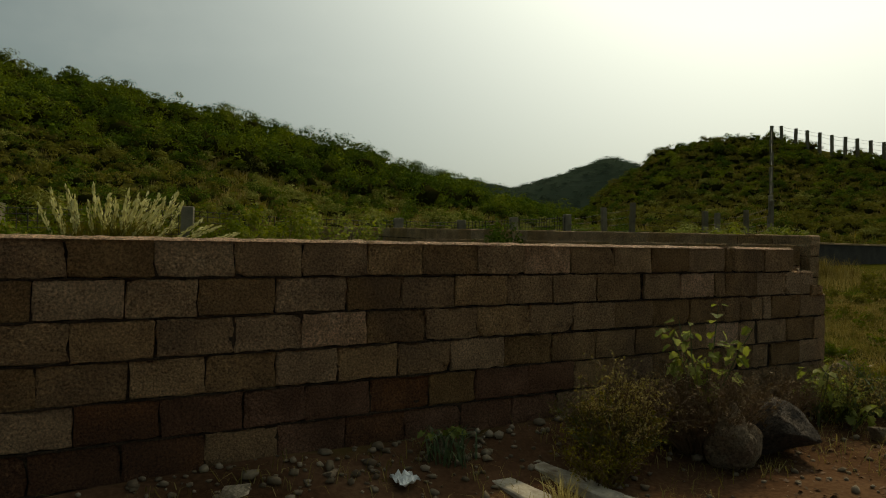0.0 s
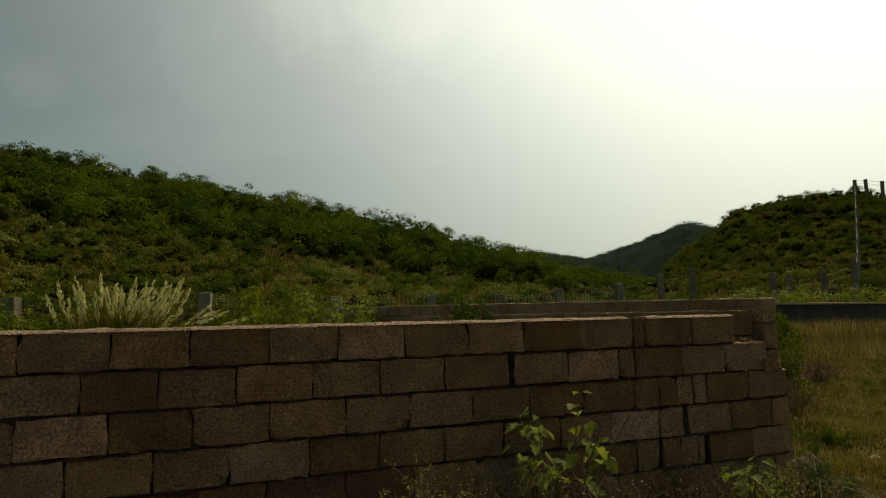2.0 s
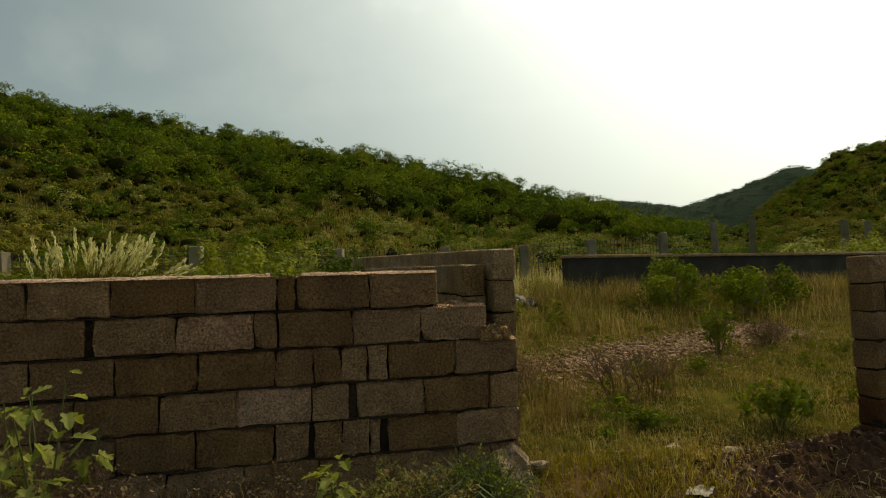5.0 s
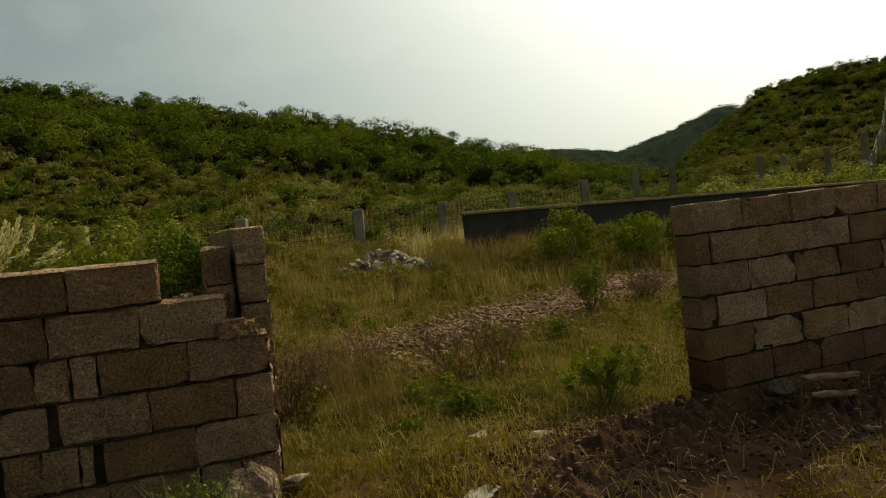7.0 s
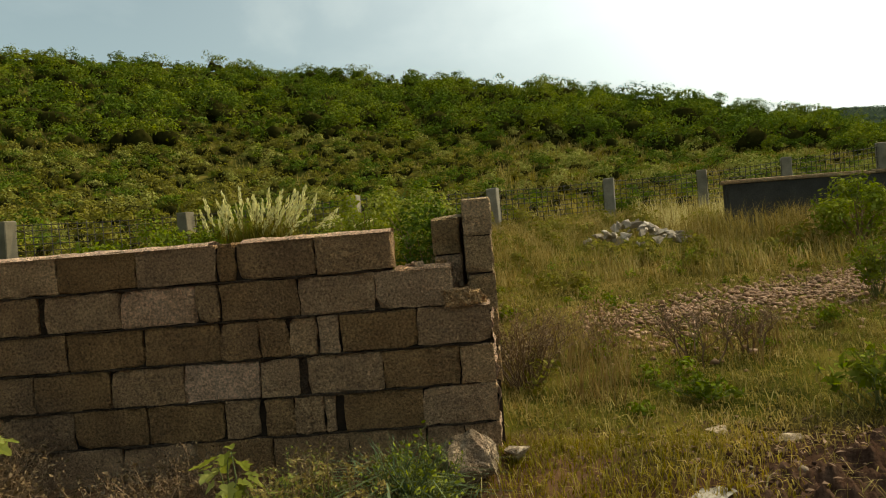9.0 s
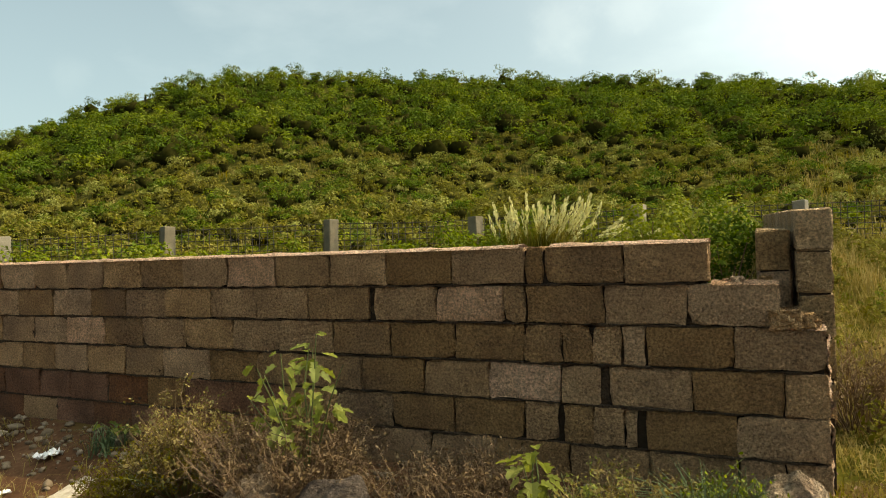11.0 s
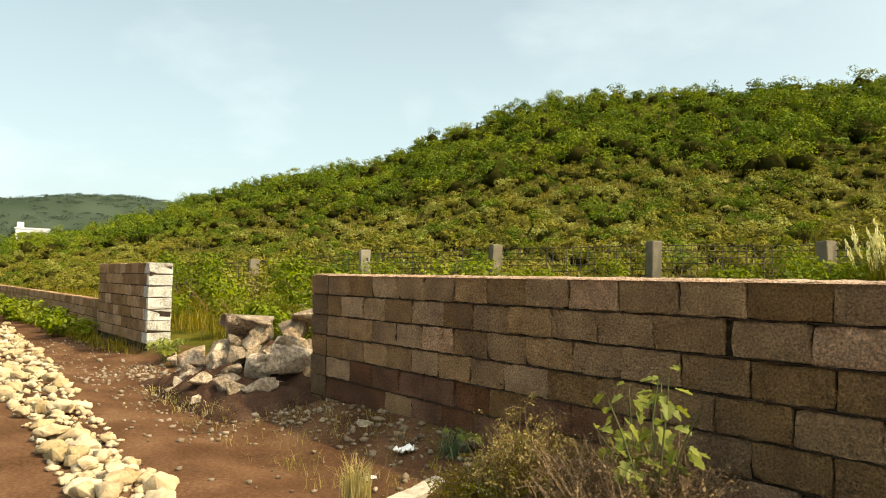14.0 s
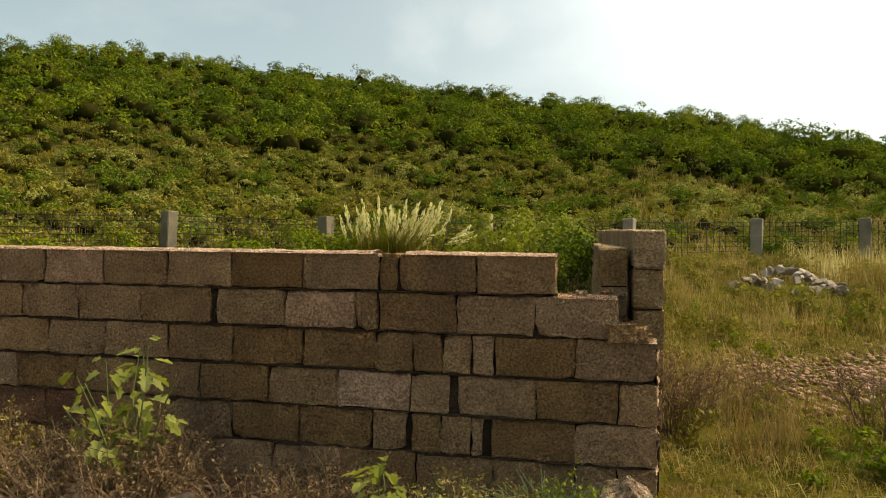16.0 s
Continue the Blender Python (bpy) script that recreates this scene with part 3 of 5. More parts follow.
def scrub_leaves(x, y, z, radius, height, count, size, rng, lobes=10):
    """Leaves of hillside shrubs: each shrub a dome of small leaf clumps."""
    n = len(x)
    ang, up = rng.uniform(0, 2 * np.pi, (n, lobes)), rng.uniform(0.0, 1.0, (n, lobes)) ** 0.8
    off = np.sqrt(1 - up * up) * radius[:, None] * rng.uniform(0.5, 0.85, (n, lobes))
    lx, ly = x[:, None] + np.cos(ang) * off, y[:, None] + np.sin(ang) * off
    lz = z[:, None] + height[:, None] * (0.2 + 0.55 * up * rng.uniform(0.7, 1.15, (n, lobes)))
    lr = radius[:, None] * rng.uniform(0.25, 0.5, (n, lobes))
    pick = rng.integers(0, lobes, (n, count))
    ii = np.arange(n)[:, None]
    d = unit(rng.normal(size=(n, count, 3)))
    d[..., 2] = np.where(rng.random((n, count)) < 0.7, np.abs(d[..., 2]), d[..., 2])
    sc = lr[ii, pick][..., None] * np.array([1.0, 1.0, 0.75])
    p = np.stack([lx[ii, pick], ly[ii, pick], lz[ii, pick]], -1) + d * sc * rng.uniform(0.55, 1.0, (n, count, 1))
    nn = unit(d + rng.normal(size=d.shape) * 0.28 + np.array([0, 0, 0.4])).reshape(-1, 3)
    s = (size * rng.uniform(0.6, 1.4, (n, count)) * np.sqrt(radius / radius.mean())[:, None]).reshape(-1, 1)
    p = p.reshape(-1, 3)
    t = unit(np.cross(nn, rng.normal(size=nn.shape)))
    b = np.cross(nn, t)
    v = np.stack([p - t * s, p + t * s * 0.8 + b * s * 0.35, p + b * s * 0.95 - t * s * 0.1], 1).reshape(-1, 3)
    return v, np.arange(len(p) * 3).reshape(-1, 3)


def bush_masses(x, y, z, radius, height, rng):
    """The close inner mass of twigs and leaves of shrubs, for their shaded inside: a ragged lump each, sunk into the
    ground.
    """
    bm = bmesh.new()
    bmesh.ops.create_icosphere(bm, subdivisions=1, radius=1.0)
    v0 = np.array([v.co[:] for v in bm.verts])
    f0 = np.array([[v.index for v in f.verts] for f in bm.faces])
    bm.free()
    n = len(x)
    v = v0[None] * rng.uniform(0.4, 1.2, (n, len(v0), 1)) * np.stack([radius * 0.62, radius * 0.62, height * 0.44], -1)[:, None]
    v = v + np.stack([x, y, z + height * 0.3], -1)[:, None]
    f = (f0[None] + (np.arange(n) * len(v0))[:, None, None]).reshape(-1, 3)
    return v.reshape(-1, 3), f


def blades(x, y, z, length, width, lean, rng):
    """Grass blades, each two tapering pieces bent over: verts and faces."""
    n = len(x)
    a = rng.uniform(0, 2 * np.pi, n)
    dirn = np.stack([np.cos(a), np.sin(a), np.zeros(n)], -1)
    side = np.stack([-np.sin(a + rng.normal(0, 0.7, n)), np.cos(a), np.zeros(n)], -1) * width[:, None]
    base = np.stack([x, y, z], -1)
    k = (lean * rng.uniform(0.2, 1.2, n))[:, None]
    mid = base + np.array([0, 0, 1]) * (length * 0.6)[:, None] + dirn * k * (length * 0.25)[:, None]
    tip = base + np.array([0, 0, 1]) * (length * 0.95)[:, None] * (1 - 0.3 * k) + dirn * k * (length * 0.8)[:, None]
    v = np.stack([base - side, base + side, mid + side * 0.7, mid - side * 0.7, tip], 1).reshape(-1, 3)
    i = np.arange(n)[:, None] * 5
    f = np.concatenate([i + np.array([[0, 1, 2]]), i + np.array([[0, 2, 3]]), i + np.array([[3, 2, 4]])])
    return v, f


def stuff(name, verts, faces, mat, label, category, smooth=False):
    return tagged(raw(name, verts, faces, mat, smooth), label, category, kind="stuff")


def rock_mesh(seed, squash=0.75, corners=13, rough=0.06, passes=2):
    """A broken boulder of about unit size: the hull of a few corners, its edges worn and its faces uneven."""
    rnd = random.Random(seed)
    bm = bmesh.new()
    for _ in range(corners):
        d = Vector((rnd.gauss(0, 1), rnd.gauss(0, 1), rnd.gauss(0, 1))).normalized() * rnd.uniform(0.42, 0.58)
        bm.verts.new((d.x, d.y, d.z * squash))
    bmesh.ops.convex_hull(bm, input=bm.verts[:])
    bmesh.ops.delete(bm, geom=[v for v in bm.verts if not v.link_faces], context="VERTS")
    bmesh.ops.bevel(bm, geom=bm.edges[:], offset=0.02, segments=1, affect="EDGES")
    bmesh.ops.triangulate(bm, faces=bm.faces[:])
    for _ in range(passes):
        bmesh.ops.subdivide_edges(bm, edges=[e for e in bm.edges if e.calc_length() > 0.14], cuts=1)
        bmesh.ops.triangulate(bm, faces=[f for f in bm.faces if len(f.verts) > 3])
    for v in bm.verts:
        p = v.co * 4 + Vector((seed * 3.7, 0, 0))
        v.co += v.co.normalized() * (noise.noise(p) * rough + noise.noise(p * 3.3) * rough * 0.5)
    me = bpy.data.meshes.new("rock")
    bm.to_mesh(me)
    bm.free()
    return me


def pebble_field(name, x, y, size, mat, label, category, rng, sink=0.2):
    """Small stones as joined twenty-sided lumps."""
    bm = bmesh.new()
    bmesh.ops.create_icosphere(bm, subdivisions=1, radius=0.5)
    v0 = np.array([v.co[:] for v in bm.verts])
    f0 = np.array([[v.index for v in f.verts] for f in bm.faces])
    bm.free()
    n = len(x)
    jit = 1 + rng.uniform(-0.4, 0.3, (n, len(v0), 1))
    sc = np.stack([rng.uniform(0.7, 1.4, n), rng.uniform(0.7, 1.2, n), rng.uniform(0.45, 0.85, n)], -1) * size[:, None]
    a = rng.uniform(0, 6.28, n)
    v = v0[None] * jit * sc[:, None]
    vx = v[..., 0] * np.cos(a)[:, None] - v[..., 1] * np.sin(a)[:, None]
    vy = v[..., 0] * np.sin(a)[:, None] + v[..., 1] * np.cos(a)[:, None]
    z = land(x, y) + sc[:, 2] * (0.5 - sink)
    v = np.stack([vx + x[:, None], vy + y[:, None], v[..., 2] + z[:, None]], -1).reshape(-1, 3)
    f = (f0[None] + (np.arange(n) * len(v0))[:, None, None]).reshape(-1, 3)
    return stuff(name, v, f, mat, label, category)


def tube(bm, points, radii, sides=4):
    """A tapering stem through the points."""
    rings = []
    for i, p in enumerate(points):
        p = Vector(p)
        d = (Vector(points[min(i + 1, len(points) - 1)]) - Vector(points[max(i - 1, 0)])).normalized()
        u = d.orthogonal().normalized()
        w = d.cross(u)
        rings.append([bm.verts.new(p + (u * math.cos(6.2832 * k / sides) + w * math.sin(6.2832 * k / sides)) * radii[i]) for k in range(sides)])
    for r0, r1 in zip(rings, rings[1:]):
        for k in range(sides):
            bm.faces.new((r0[k], r0[(k + 1) % sides], r1[(k + 1) % sides], r1[k]))


def beam(name, a, b, width, height, mat, parent, label="", seed=3):
    """A rough bar lying from a to b, its top at the height of the points."""
    a, b = Vector(a), Vector(b)
    n = (b - a).length
    bm = bmesh.new()
    bmesh.ops.create_cube(bm, size=1.0, matrix=Matrix.Diagonal((n, width, height, 1)))
    bmesh.ops.subdivide_edges(bm, edges=[e for e in bm.edges if abs(e.verts[0].co.x - e.verts[1].co.x) > n * 0.5], cuts=5)
    bmesh.ops.bevel(bm, geom=[e for e in bm.edges if e.calc_face_angle(0) > 0.5], offset=0.008, segments=1, affect="EDGES")
    rnd = random.Random(seed)
    for v in bm.verts:
        v.co += Vector((rnd.uniform(-1, 1), rnd.uniform(-1, 1), rnd.uniform(-1, 1))) * 0.006
    m = Matrix.Translation((a + b) / 2 - Vector((0, 0, height / 2))) @ (b - a).to_track_quat("X", "Z").to_matrix().to_4x4()
    bm.transform(m)
    return part(name, bm, mat, parent, label)


def gz(x, y):
    return float(land(x, y))


# ---- more materials ----
M_LEAF = material("shrub_leaf", [(0.062, 0.095, 0.008), (0.134, 0.168, 0.013), (0.238, 0.254, 0.028)], 0.45, 0.8, 0, 3, per_island=0.16, trans=0.2, spec=0.0)
M_LEAF_DARK = material("dark_shrub_leaf", [(0.033, 0.063, 0.007), (0.08, 0.121, 0.012), (0.146, 0.189, 0.021)], 0.45, 0.8, 0, 3, per_island=0.16, trans=0.15, spec=0.0)
M_LEAF_PALE = material("pale_shrub_leaf", [(0.150, 0.160, 0.030), (0.230, 0.235, 0.050), (0.330, 0.315, 0.085)], 0.3, 0.8, 0, 3, per_island=0.35, trans=0.25, spec=0.0)
M_LEAF_OLIVE = material("olive_shrub_leaf", [(0.103, 0.099, 0.014), (0.163, 0.15, 0.023), (0.249, 0.206, 0.04)], 0.3, 0.8, 0, 3, per_island=0.16, trans=0.22, spec=0.0)
M_LEAF_BRIGHT = material("fresh_leaf", [(0.119, 0.151, 0.013), (0.196, 0.221, 0.020), (0.301, 0.302, 0.036)], 6, 0.6, 0, 20, per_object=0.2, per_island=0.25, trans=0.55, spec=0.15)
M_LEAF_BLUE = material("blue_green_leaf", [(0.05, 0.075, 0.03), (0.09, 0.125, 0.055), (0.15, 0.19, 0.09)], 3, 0.7, 0, 20, per_island=0.3, trans=0.3, spec=0.1)
M_TURF = material("sunburnt_turf", [(0.092, 0.079, 0.02), (0.212, 0.162, 0.041), (0.385, 0.265, 0.092)], 0.9, 0.8, 0, 5, per_island=0.35, trans=0.35, spec=0.0)
M_GRASS = material("green_grass", [(0.082, 0.080, 0.008), (0.182, 0.150, 0.014), (0.320, 0.232, 0.030)], 0.9, 0.8, 0, 5, per_island=0.35, trans=0.4, spec=0.0)
M_GRASS_DRY = material("dry_grass", [(0.17, 0.131, 0.034), (0.267, 0.21, 0.062), (0.384, 0.304, 0.109)], 0.8, 0.8, 0, 5, per_island=0.3, trans=0.4, spec=0.0)
M_STRAW = material("straw", [(0.3, 0.24, 0.08), (0.45, 0.37, 0.14), (0.58, 0.5, 0.22)], 2, 0.8, 0, 9, per_island=0.25, trans=0.4, spec=0.0)
M_PLUME = material("grass_plume", [(0.578, 0.530, 0.218), (0.714, 0.660, 0.312), (0.819, 0.770, 0.406)], 4, 0.9, 0, 20, per_island=0.2, trans=0.5, spec=0.05)
M_TWIG = material("dry_twig", [(0.1, 0.062, 0.035), (0.17, 0.108, 0.06), (0.24, 0.16, 0.095)], 8, 0.9, 0.3, 50)
# distant scrub, with bluish haze mixed into its leaf tones
M_LEAF_FAR = material("hazed_scrub", [(0.045, 0.068, 0.045), (0.06, 0.086, 0.06), (0.08, 0.105, 0.075)], 0.1, 0.9, 0, 1, per_island=0.12, trans=0.4, spec=0.05)
# shade within the shrubs, painted as a near-black core colour
M_THICKET = material("shaded_thicket_core", [(0.016, 0.016, 0.003), (0.027, 0.026, 0.006), (0.043, 0.039, 0.009)], 3, 0.95, 0.6, 20, spec=0.0)
M_STALK = material("dry_seed_stalk", [(0.099, 0.059, 0.024), (0.151, 0.096, 0.041), (0.204, 0.14, 0.061)], 3, 0.85, 0, 30, per_island=0.3, trans=0.2)
M_STALK_TALL = material("tall_dry_stalk", [(0.13, 0.085, 0.03), (0.22, 0.15, 0.05), (0.33, 0.23, 0.085)], 1.2, 0.85, 0, 12, per_island=0.3, trans=0.3, spec=0.0)
M_LITTER = material("dead_leaf_litter", [(0.064, 0.032, 0.017), (0.136, 0.076, 0.04), (0.24, 0.148, 0.083)], 6, 0.85, 0, 40, per_island=0.45)
M_STEM = material("green_stem", [(0.06, 0.08, 0.02), (0.1, 0.12, 0.035), (0.14, 0.15, 0.05)], 8, 0.7, 0.2, 50)
M_ROCK = material("grey_boulder", [(0.234, 0.174, 0.111), (0.39, 0.299, 0.199), (0.592, 0.47, 0.328)], 3.5, 0.92, 0.9, 30, per_object=0.3, stain=((0.2, 0.13, 0.08), 3.0, 0.45, 0.65), pits=22)
M_ROCK_DARK = material("dark_boulder", [(0.04, 0.028, 0.02), (0.085, 0.062, 0.045), (0.16, 0.12, 0.085)], 5, 0.9, 0.9, 40, pits=45)
M_ROCK_TAN = material("tan_boulder", [(0.203, 0.137, 0.079), (0.312, 0.223, 0.139), (0.421, 0.317, 0.211)], 4, 0.92, 0.9, 30, stain=((0.2, 0.12, 0.07), 5.0, 0.5, 0.7), pits=45)
M_PALE_STONE = material("pale_yellow_stone", [(0.267, 0.2, 0.105), (0.386, 0.294, 0.169), (0.476, 0.377, 0.234)], 5, 0.88, 0.6, 40, per_object=0.22, per_island=0.12)
M_RUBBLE = material("broken_block", [(0.218, 0.177, 0.126), (0.304, 0.248, 0.183), (0.393, 0.323, 0.243)], 4, 0.95, 0.7, 60, per_object=0.3)
M_PEBBLE = material("mixed_pebble", [(0.118, 0.082, 0.050), (0.196, 0.146, 0.094), (0.314, 0.245, 0.162)], 4, 0.9, 0.5, 40, per_island=0.4)
M_CLOD = material("red_earth_clod", [(0.032, 0.016, 0.01), (0.055, 0.03, 0.019), (0.085, 0.049, 0.031)], 5, 0.97, 0.9, 40, per_island=0.25, spec=0.0)
M_GRAVEL = material("grey_gravel", [(0.146, 0.081, 0.043), (0.252, 0.144, 0.08), (0.381, 0.236, 0.141)], 3, 0.9, 0.5, 30, per_island=0.35)
M_POST = material("cast_post_concrete", [(0.134, 0.114, 0.077), (0.208, 0.176, 0.12), (0.282, 0.238, 0.166)], 3, 0.9, 0.5, 40, per_object=0.25)
M_WIRE = material("rusty_wire", [(0.018, 0.013, 0.011), (0.03, 0.022, 0.017), (0.045, 0.035, 0.027)], 8, 0.7, 0.2, 60, spec=0.5)
M_WHITE = material("white_plastic", [(0.62, 0.62, 0.6), (0.74, 0.74, 0.71), (0.82, 0.82, 0.8)], 9, 0.5, 0.3, 50)
M_PAPER = material("dirty_paper", [(0.224, 0.190, 0.143), (0.291, 0.256, 0.205), (0.347, 0.315, 0.256)], 9, 0.8, 0.3, 50)
M_INK = material("black_paint", [(0.02, 0.018, 0.017), (0.03, 0.027, 0.025), (0.045, 0.04, 0.038)], 20, 0.8, 0.2, 90)
M_PLASTER = material("white_painted_plaster", [(0.66, 0.65, 0.62), (0.74, 0.73, 0.7), (0.8, 0.79, 0.77)], 0.6, 0.85, 0.1, 8)
M_GLASSDARK = material("dark_window", [(0.03, 0.035, 0.04), (0.045, 0.05, 0.055), (0.06, 0.065, 0.07)], 1, 0.15, 0, 8, spec=0.6)


# ---- other walls ----
def course_wall(name, origin, turn, slope, length, thick, top, rows, mats, seed, label, quoin=False, base=-0.1, end_mat=None, paint=()):
    """A wall of running-bond blocks along its own x axis; the core behind the joints is mortar, coloured dark as shade
    in the gaps.
    """
    wall = new(name)
    wall.matrix_world = Matrix.Translation(origin) @ Matrix.Rotation(radians(turn), 4, "Z") @ Matrix.Rotation(radians(-slope), 4, "Y")
    tagged(wall, label, "wall", kind="structure")
    rnd = random.Random(seed)
    for k in range(rows):
        z1 = top - 0.2 * k
        x = 0.0
        first = True
        while x < length - 0.05:
            w = 0.4
            if first and k % 2:
                w = 0.2
                if quoin:
                    w = 0.13
            first = False
            w = min(w + rnd.uniform(-0.012, 0.012), length - x)
            mat = end_mat if end_mat and x + w > length - 0.02 else rnd.choice(mats)
            for row, p0, p1, coat in paint:
                if row == k and p0 <= x + w / 2 <= p1:
                    mat = coat
            block(wall, x + 0.004, x + w - 0.004, z1 - 0.192, z1, 0, thick, mat, seed * 1000 + k * 60 + int(x * 10), 0.006)
            x += w
    box_mesh("mortar_bed", (0.012, 0.012, base), (length - 0.01, thick - 0.012, top - 0.014), M_MORTAR_SHADE, wall)
    return wall


right_wall = course_wall("block_wall_right", (3.12, -0.065, 0), 0, 1.0, 7.2, 0.2, 1.4, 7, [M_BLOCK, M_BLOCK, M_BLOCK_MID], 11, "grey-brown concrete block wall beside the gap, painted with numbers", True,
                         paint=[(0, 2.0, 2.9, M_BLOCK_PALE), (1, 2.0, 2.45, M_BLOCK_PALE), (1, 2.45, 2.85, M_PAINT_BLUE), (1, 2.85, 3.6, M_BLOCK_PALE), (2, 2.0, 2.4, M_BLOCK_PALE), (2, 2.4, 2.8, M_PAINT_BLUE), (2, 2.8, 3.6, M_BLOCK_PALE), (3, 2.0, 3.6, M_BLOCK_PALE), (5, 0.0, 8.0, M_BLOCK_RED), (6, 0.0, 8.0, M_BLOCK_RED)])
course_wall("dividing_wall", (0.52, 0.13, 0), 90.0, 2.4, 16.6, 0.15, 1.495, 5, [M_BLOCK_GREY], 12, "grey concrete block dividing wall with a broken end", base=-0.6)
course_wall("dividing_wall_low", (0.355, 0.19, 0), 90.0, 1.6, 7.6, 0.15, 1.405, 4, [M_BLOCK_GREY, M_BLOCK_MID], 13, "lower concrete block wall against the dividing wall", base=-0.5)
pier_wall = course_wall("block_wall_pier", (-15.7, 0.0, 0), 0, 0, 3.5, 0.4, 1.53, 7, [M_BLOCK, M_BLOCK, M_BLOCK_MID], 14, "short high concrete block wall with a sunlit pale end", base=-0.1, end_mat=M_WHITEWASH)
course_wall("block_wall_low", (-34.0, 0.02, 0), 0, 0, 18.28, 0.2, 0.78, 4, [M_BLOCK], 15, "low unfinished concrete block wall along the track", base=-0.2)


def paint_writing(text, x, z, size):
    cu = bpy.data.curves.new("writing", "FONT")
    cu.body, cu.size, cu.extrude, cu.shear = text, size, 0.0015, 0.15
    tmp = bpy.data.objects.new("writing", cu)
    me = bpy.data.meshes.new_from_object(tmp)
    bpy.data.objects.remove(tmp)
    me.materials.append(M_INK)
    ob = new("painted_number", me)
    ob.parent = right_wall
    ob.matrix_local = pose(x, -0.012, z, 90, 0, 0)
    tagged(ob, "black hand-painted numbers")


paint_writing("0300-51", 2.04, 1.05, 0.14)
paint_writing("032", 2.04, 0.83, 0.17)
paint_writing("67", 2.88, 1.03, 0.19)
paint_writing("73", 2.86, 0.82, 0.19)


def build_boundary():
    a, b = Vector((5.5, 10.0, 0)), Vector((45.0, 15.9, 0))
    wall = new("boundary_wall")
    tagged(wall, "long dark concrete boundary wall across the plot", "wall", kind="structure")
    n = (b - a).length
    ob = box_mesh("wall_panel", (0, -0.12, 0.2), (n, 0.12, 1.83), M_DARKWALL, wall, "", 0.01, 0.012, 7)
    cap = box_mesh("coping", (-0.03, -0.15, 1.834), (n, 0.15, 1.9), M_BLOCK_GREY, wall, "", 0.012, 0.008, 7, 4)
    m = Matrix.Translation(a) @ (b - a).to_track_quat("X", "Z").to_matrix().to_4x4()
    ob.matrix_local = m
    cap.matrix_local = m


build_boundary()


# ---- fence along the foot of the hill ----
def post_mesh(h, w, seed):
    rnd = random.Random(seed)
    bm = bmesh.new()
    bmesh.ops.create_cube(bm, size=1.0, matrix=Matrix.Translation((0, 0, h / 2 - 0.2)) @ Matrix.Diagonal((w, w, h + 0.4, 1)))
    bmesh.ops.subdivide_edges(bm, edges=[e for e in bm.edges if abs(e.verts[0].co.z - e.verts[1].co.z) > 0.5], cuts=4)
    bmesh.ops.bevel(bm, geom=[e for e in bm.edges if e.calc_face_angle(0) > 0.5], offset=0.018, segments=1, affect="EDGES")
    for v in bm.verts:
        v.co += Vector((rnd.uniform(-1, 1), rnd.uniform(-1, 1), rnd.uniform(-1, 1))) * 0.008
    me = bpy.data.meshes.new("post")
    bm.to_mesh(me)
    bm.free()
    me.materials.append(M_POST)
    return me


def build_fence(name, posts, width, wires, mesh_bars, label, wire_r=0.006):
    """posts: (x, y, top height). Wires run from post to post; mesh_bars adds upright bars at that spacing."""
    fence = new(name)
    tagged(fence, label, "fence", kind="structure")
    for i, (x, y, top) in enumerate(posts):
        z = gz(x, y)
        ob = new("post", post_mesh(max(top - z, 0.5), width, i))
        ob.parent = fence
        ob.matrix_local = pose(x, y, z, random.Random(i).uniform(-1.5, 1.5), random.Random(i + 50).uniform(-1.5, 1.5), -22 + 8 * random.Random(i + 9).random())
    for (x0, y0, t0), (x1, y1, t1) in zip(posts, posts[1:]):
        bm = bmesh.new()
        z0, z1 = gz(x0, y0), gz(x1, y1)
        for f in wires:
            p0, p1 = Vector((x0, y0, z0 + (t0 - z0) * f)), Vector((x1, y1, z1 + (t1 - z1) * f))
            mid = (p0 + p1) / 2 - Vector((0, 0, 0.03))
            tube(bm, [p0, mid, p1], [wire_r] * 3, 3)
        if mesh_bars:
            n = int(math.hypot(x1 - x0, y1 - y0) / mesh_bars)
            for j in range(1, n):
                f = j / n
                x, y = x0 + (x1 - x0) * f, y0 + (y1 - y0) * f
                lo, hi = z0 + (z1 - z0) * f, t0 + (t1 - t0) * f - 0.08
                jit = random.Random(j * 7 + int(x0 * 10)).uniform(-0.03, 0.03)
                tube(bm, [(x, y, lo), (x + jit, y, hi + jit)], [wire_r, wire_r], 3)
        part("wire_mesh", bm, M_WIRE, fence)


FENCE = [(-26.2, 4.2, 1.75), (-22.5, 6.4, 1.9), (-18.8, 8.6, 2.23), (-15.0, 10.8, 2.4), (-10.9, 12.9, 2.48), (-6.9, 14.2, 2.42), (-2.7, 15.5, 2.58), (1.3, 17.0, 2.55), (5.05, 18.5, 2.66), (8.4, 19.6, 2.75), (11.6, 20.5, 3.0), (15.5, 21.6, 3.32)]
build_fence("mesh_fence", FENCE, 0.32, (0.1, 0.22, 0.34, 0.46, 0.58, 0.7, 0.82, 0.92), 0.2, "concrete post and rusty wire mesh fence below the hill", 0.011)
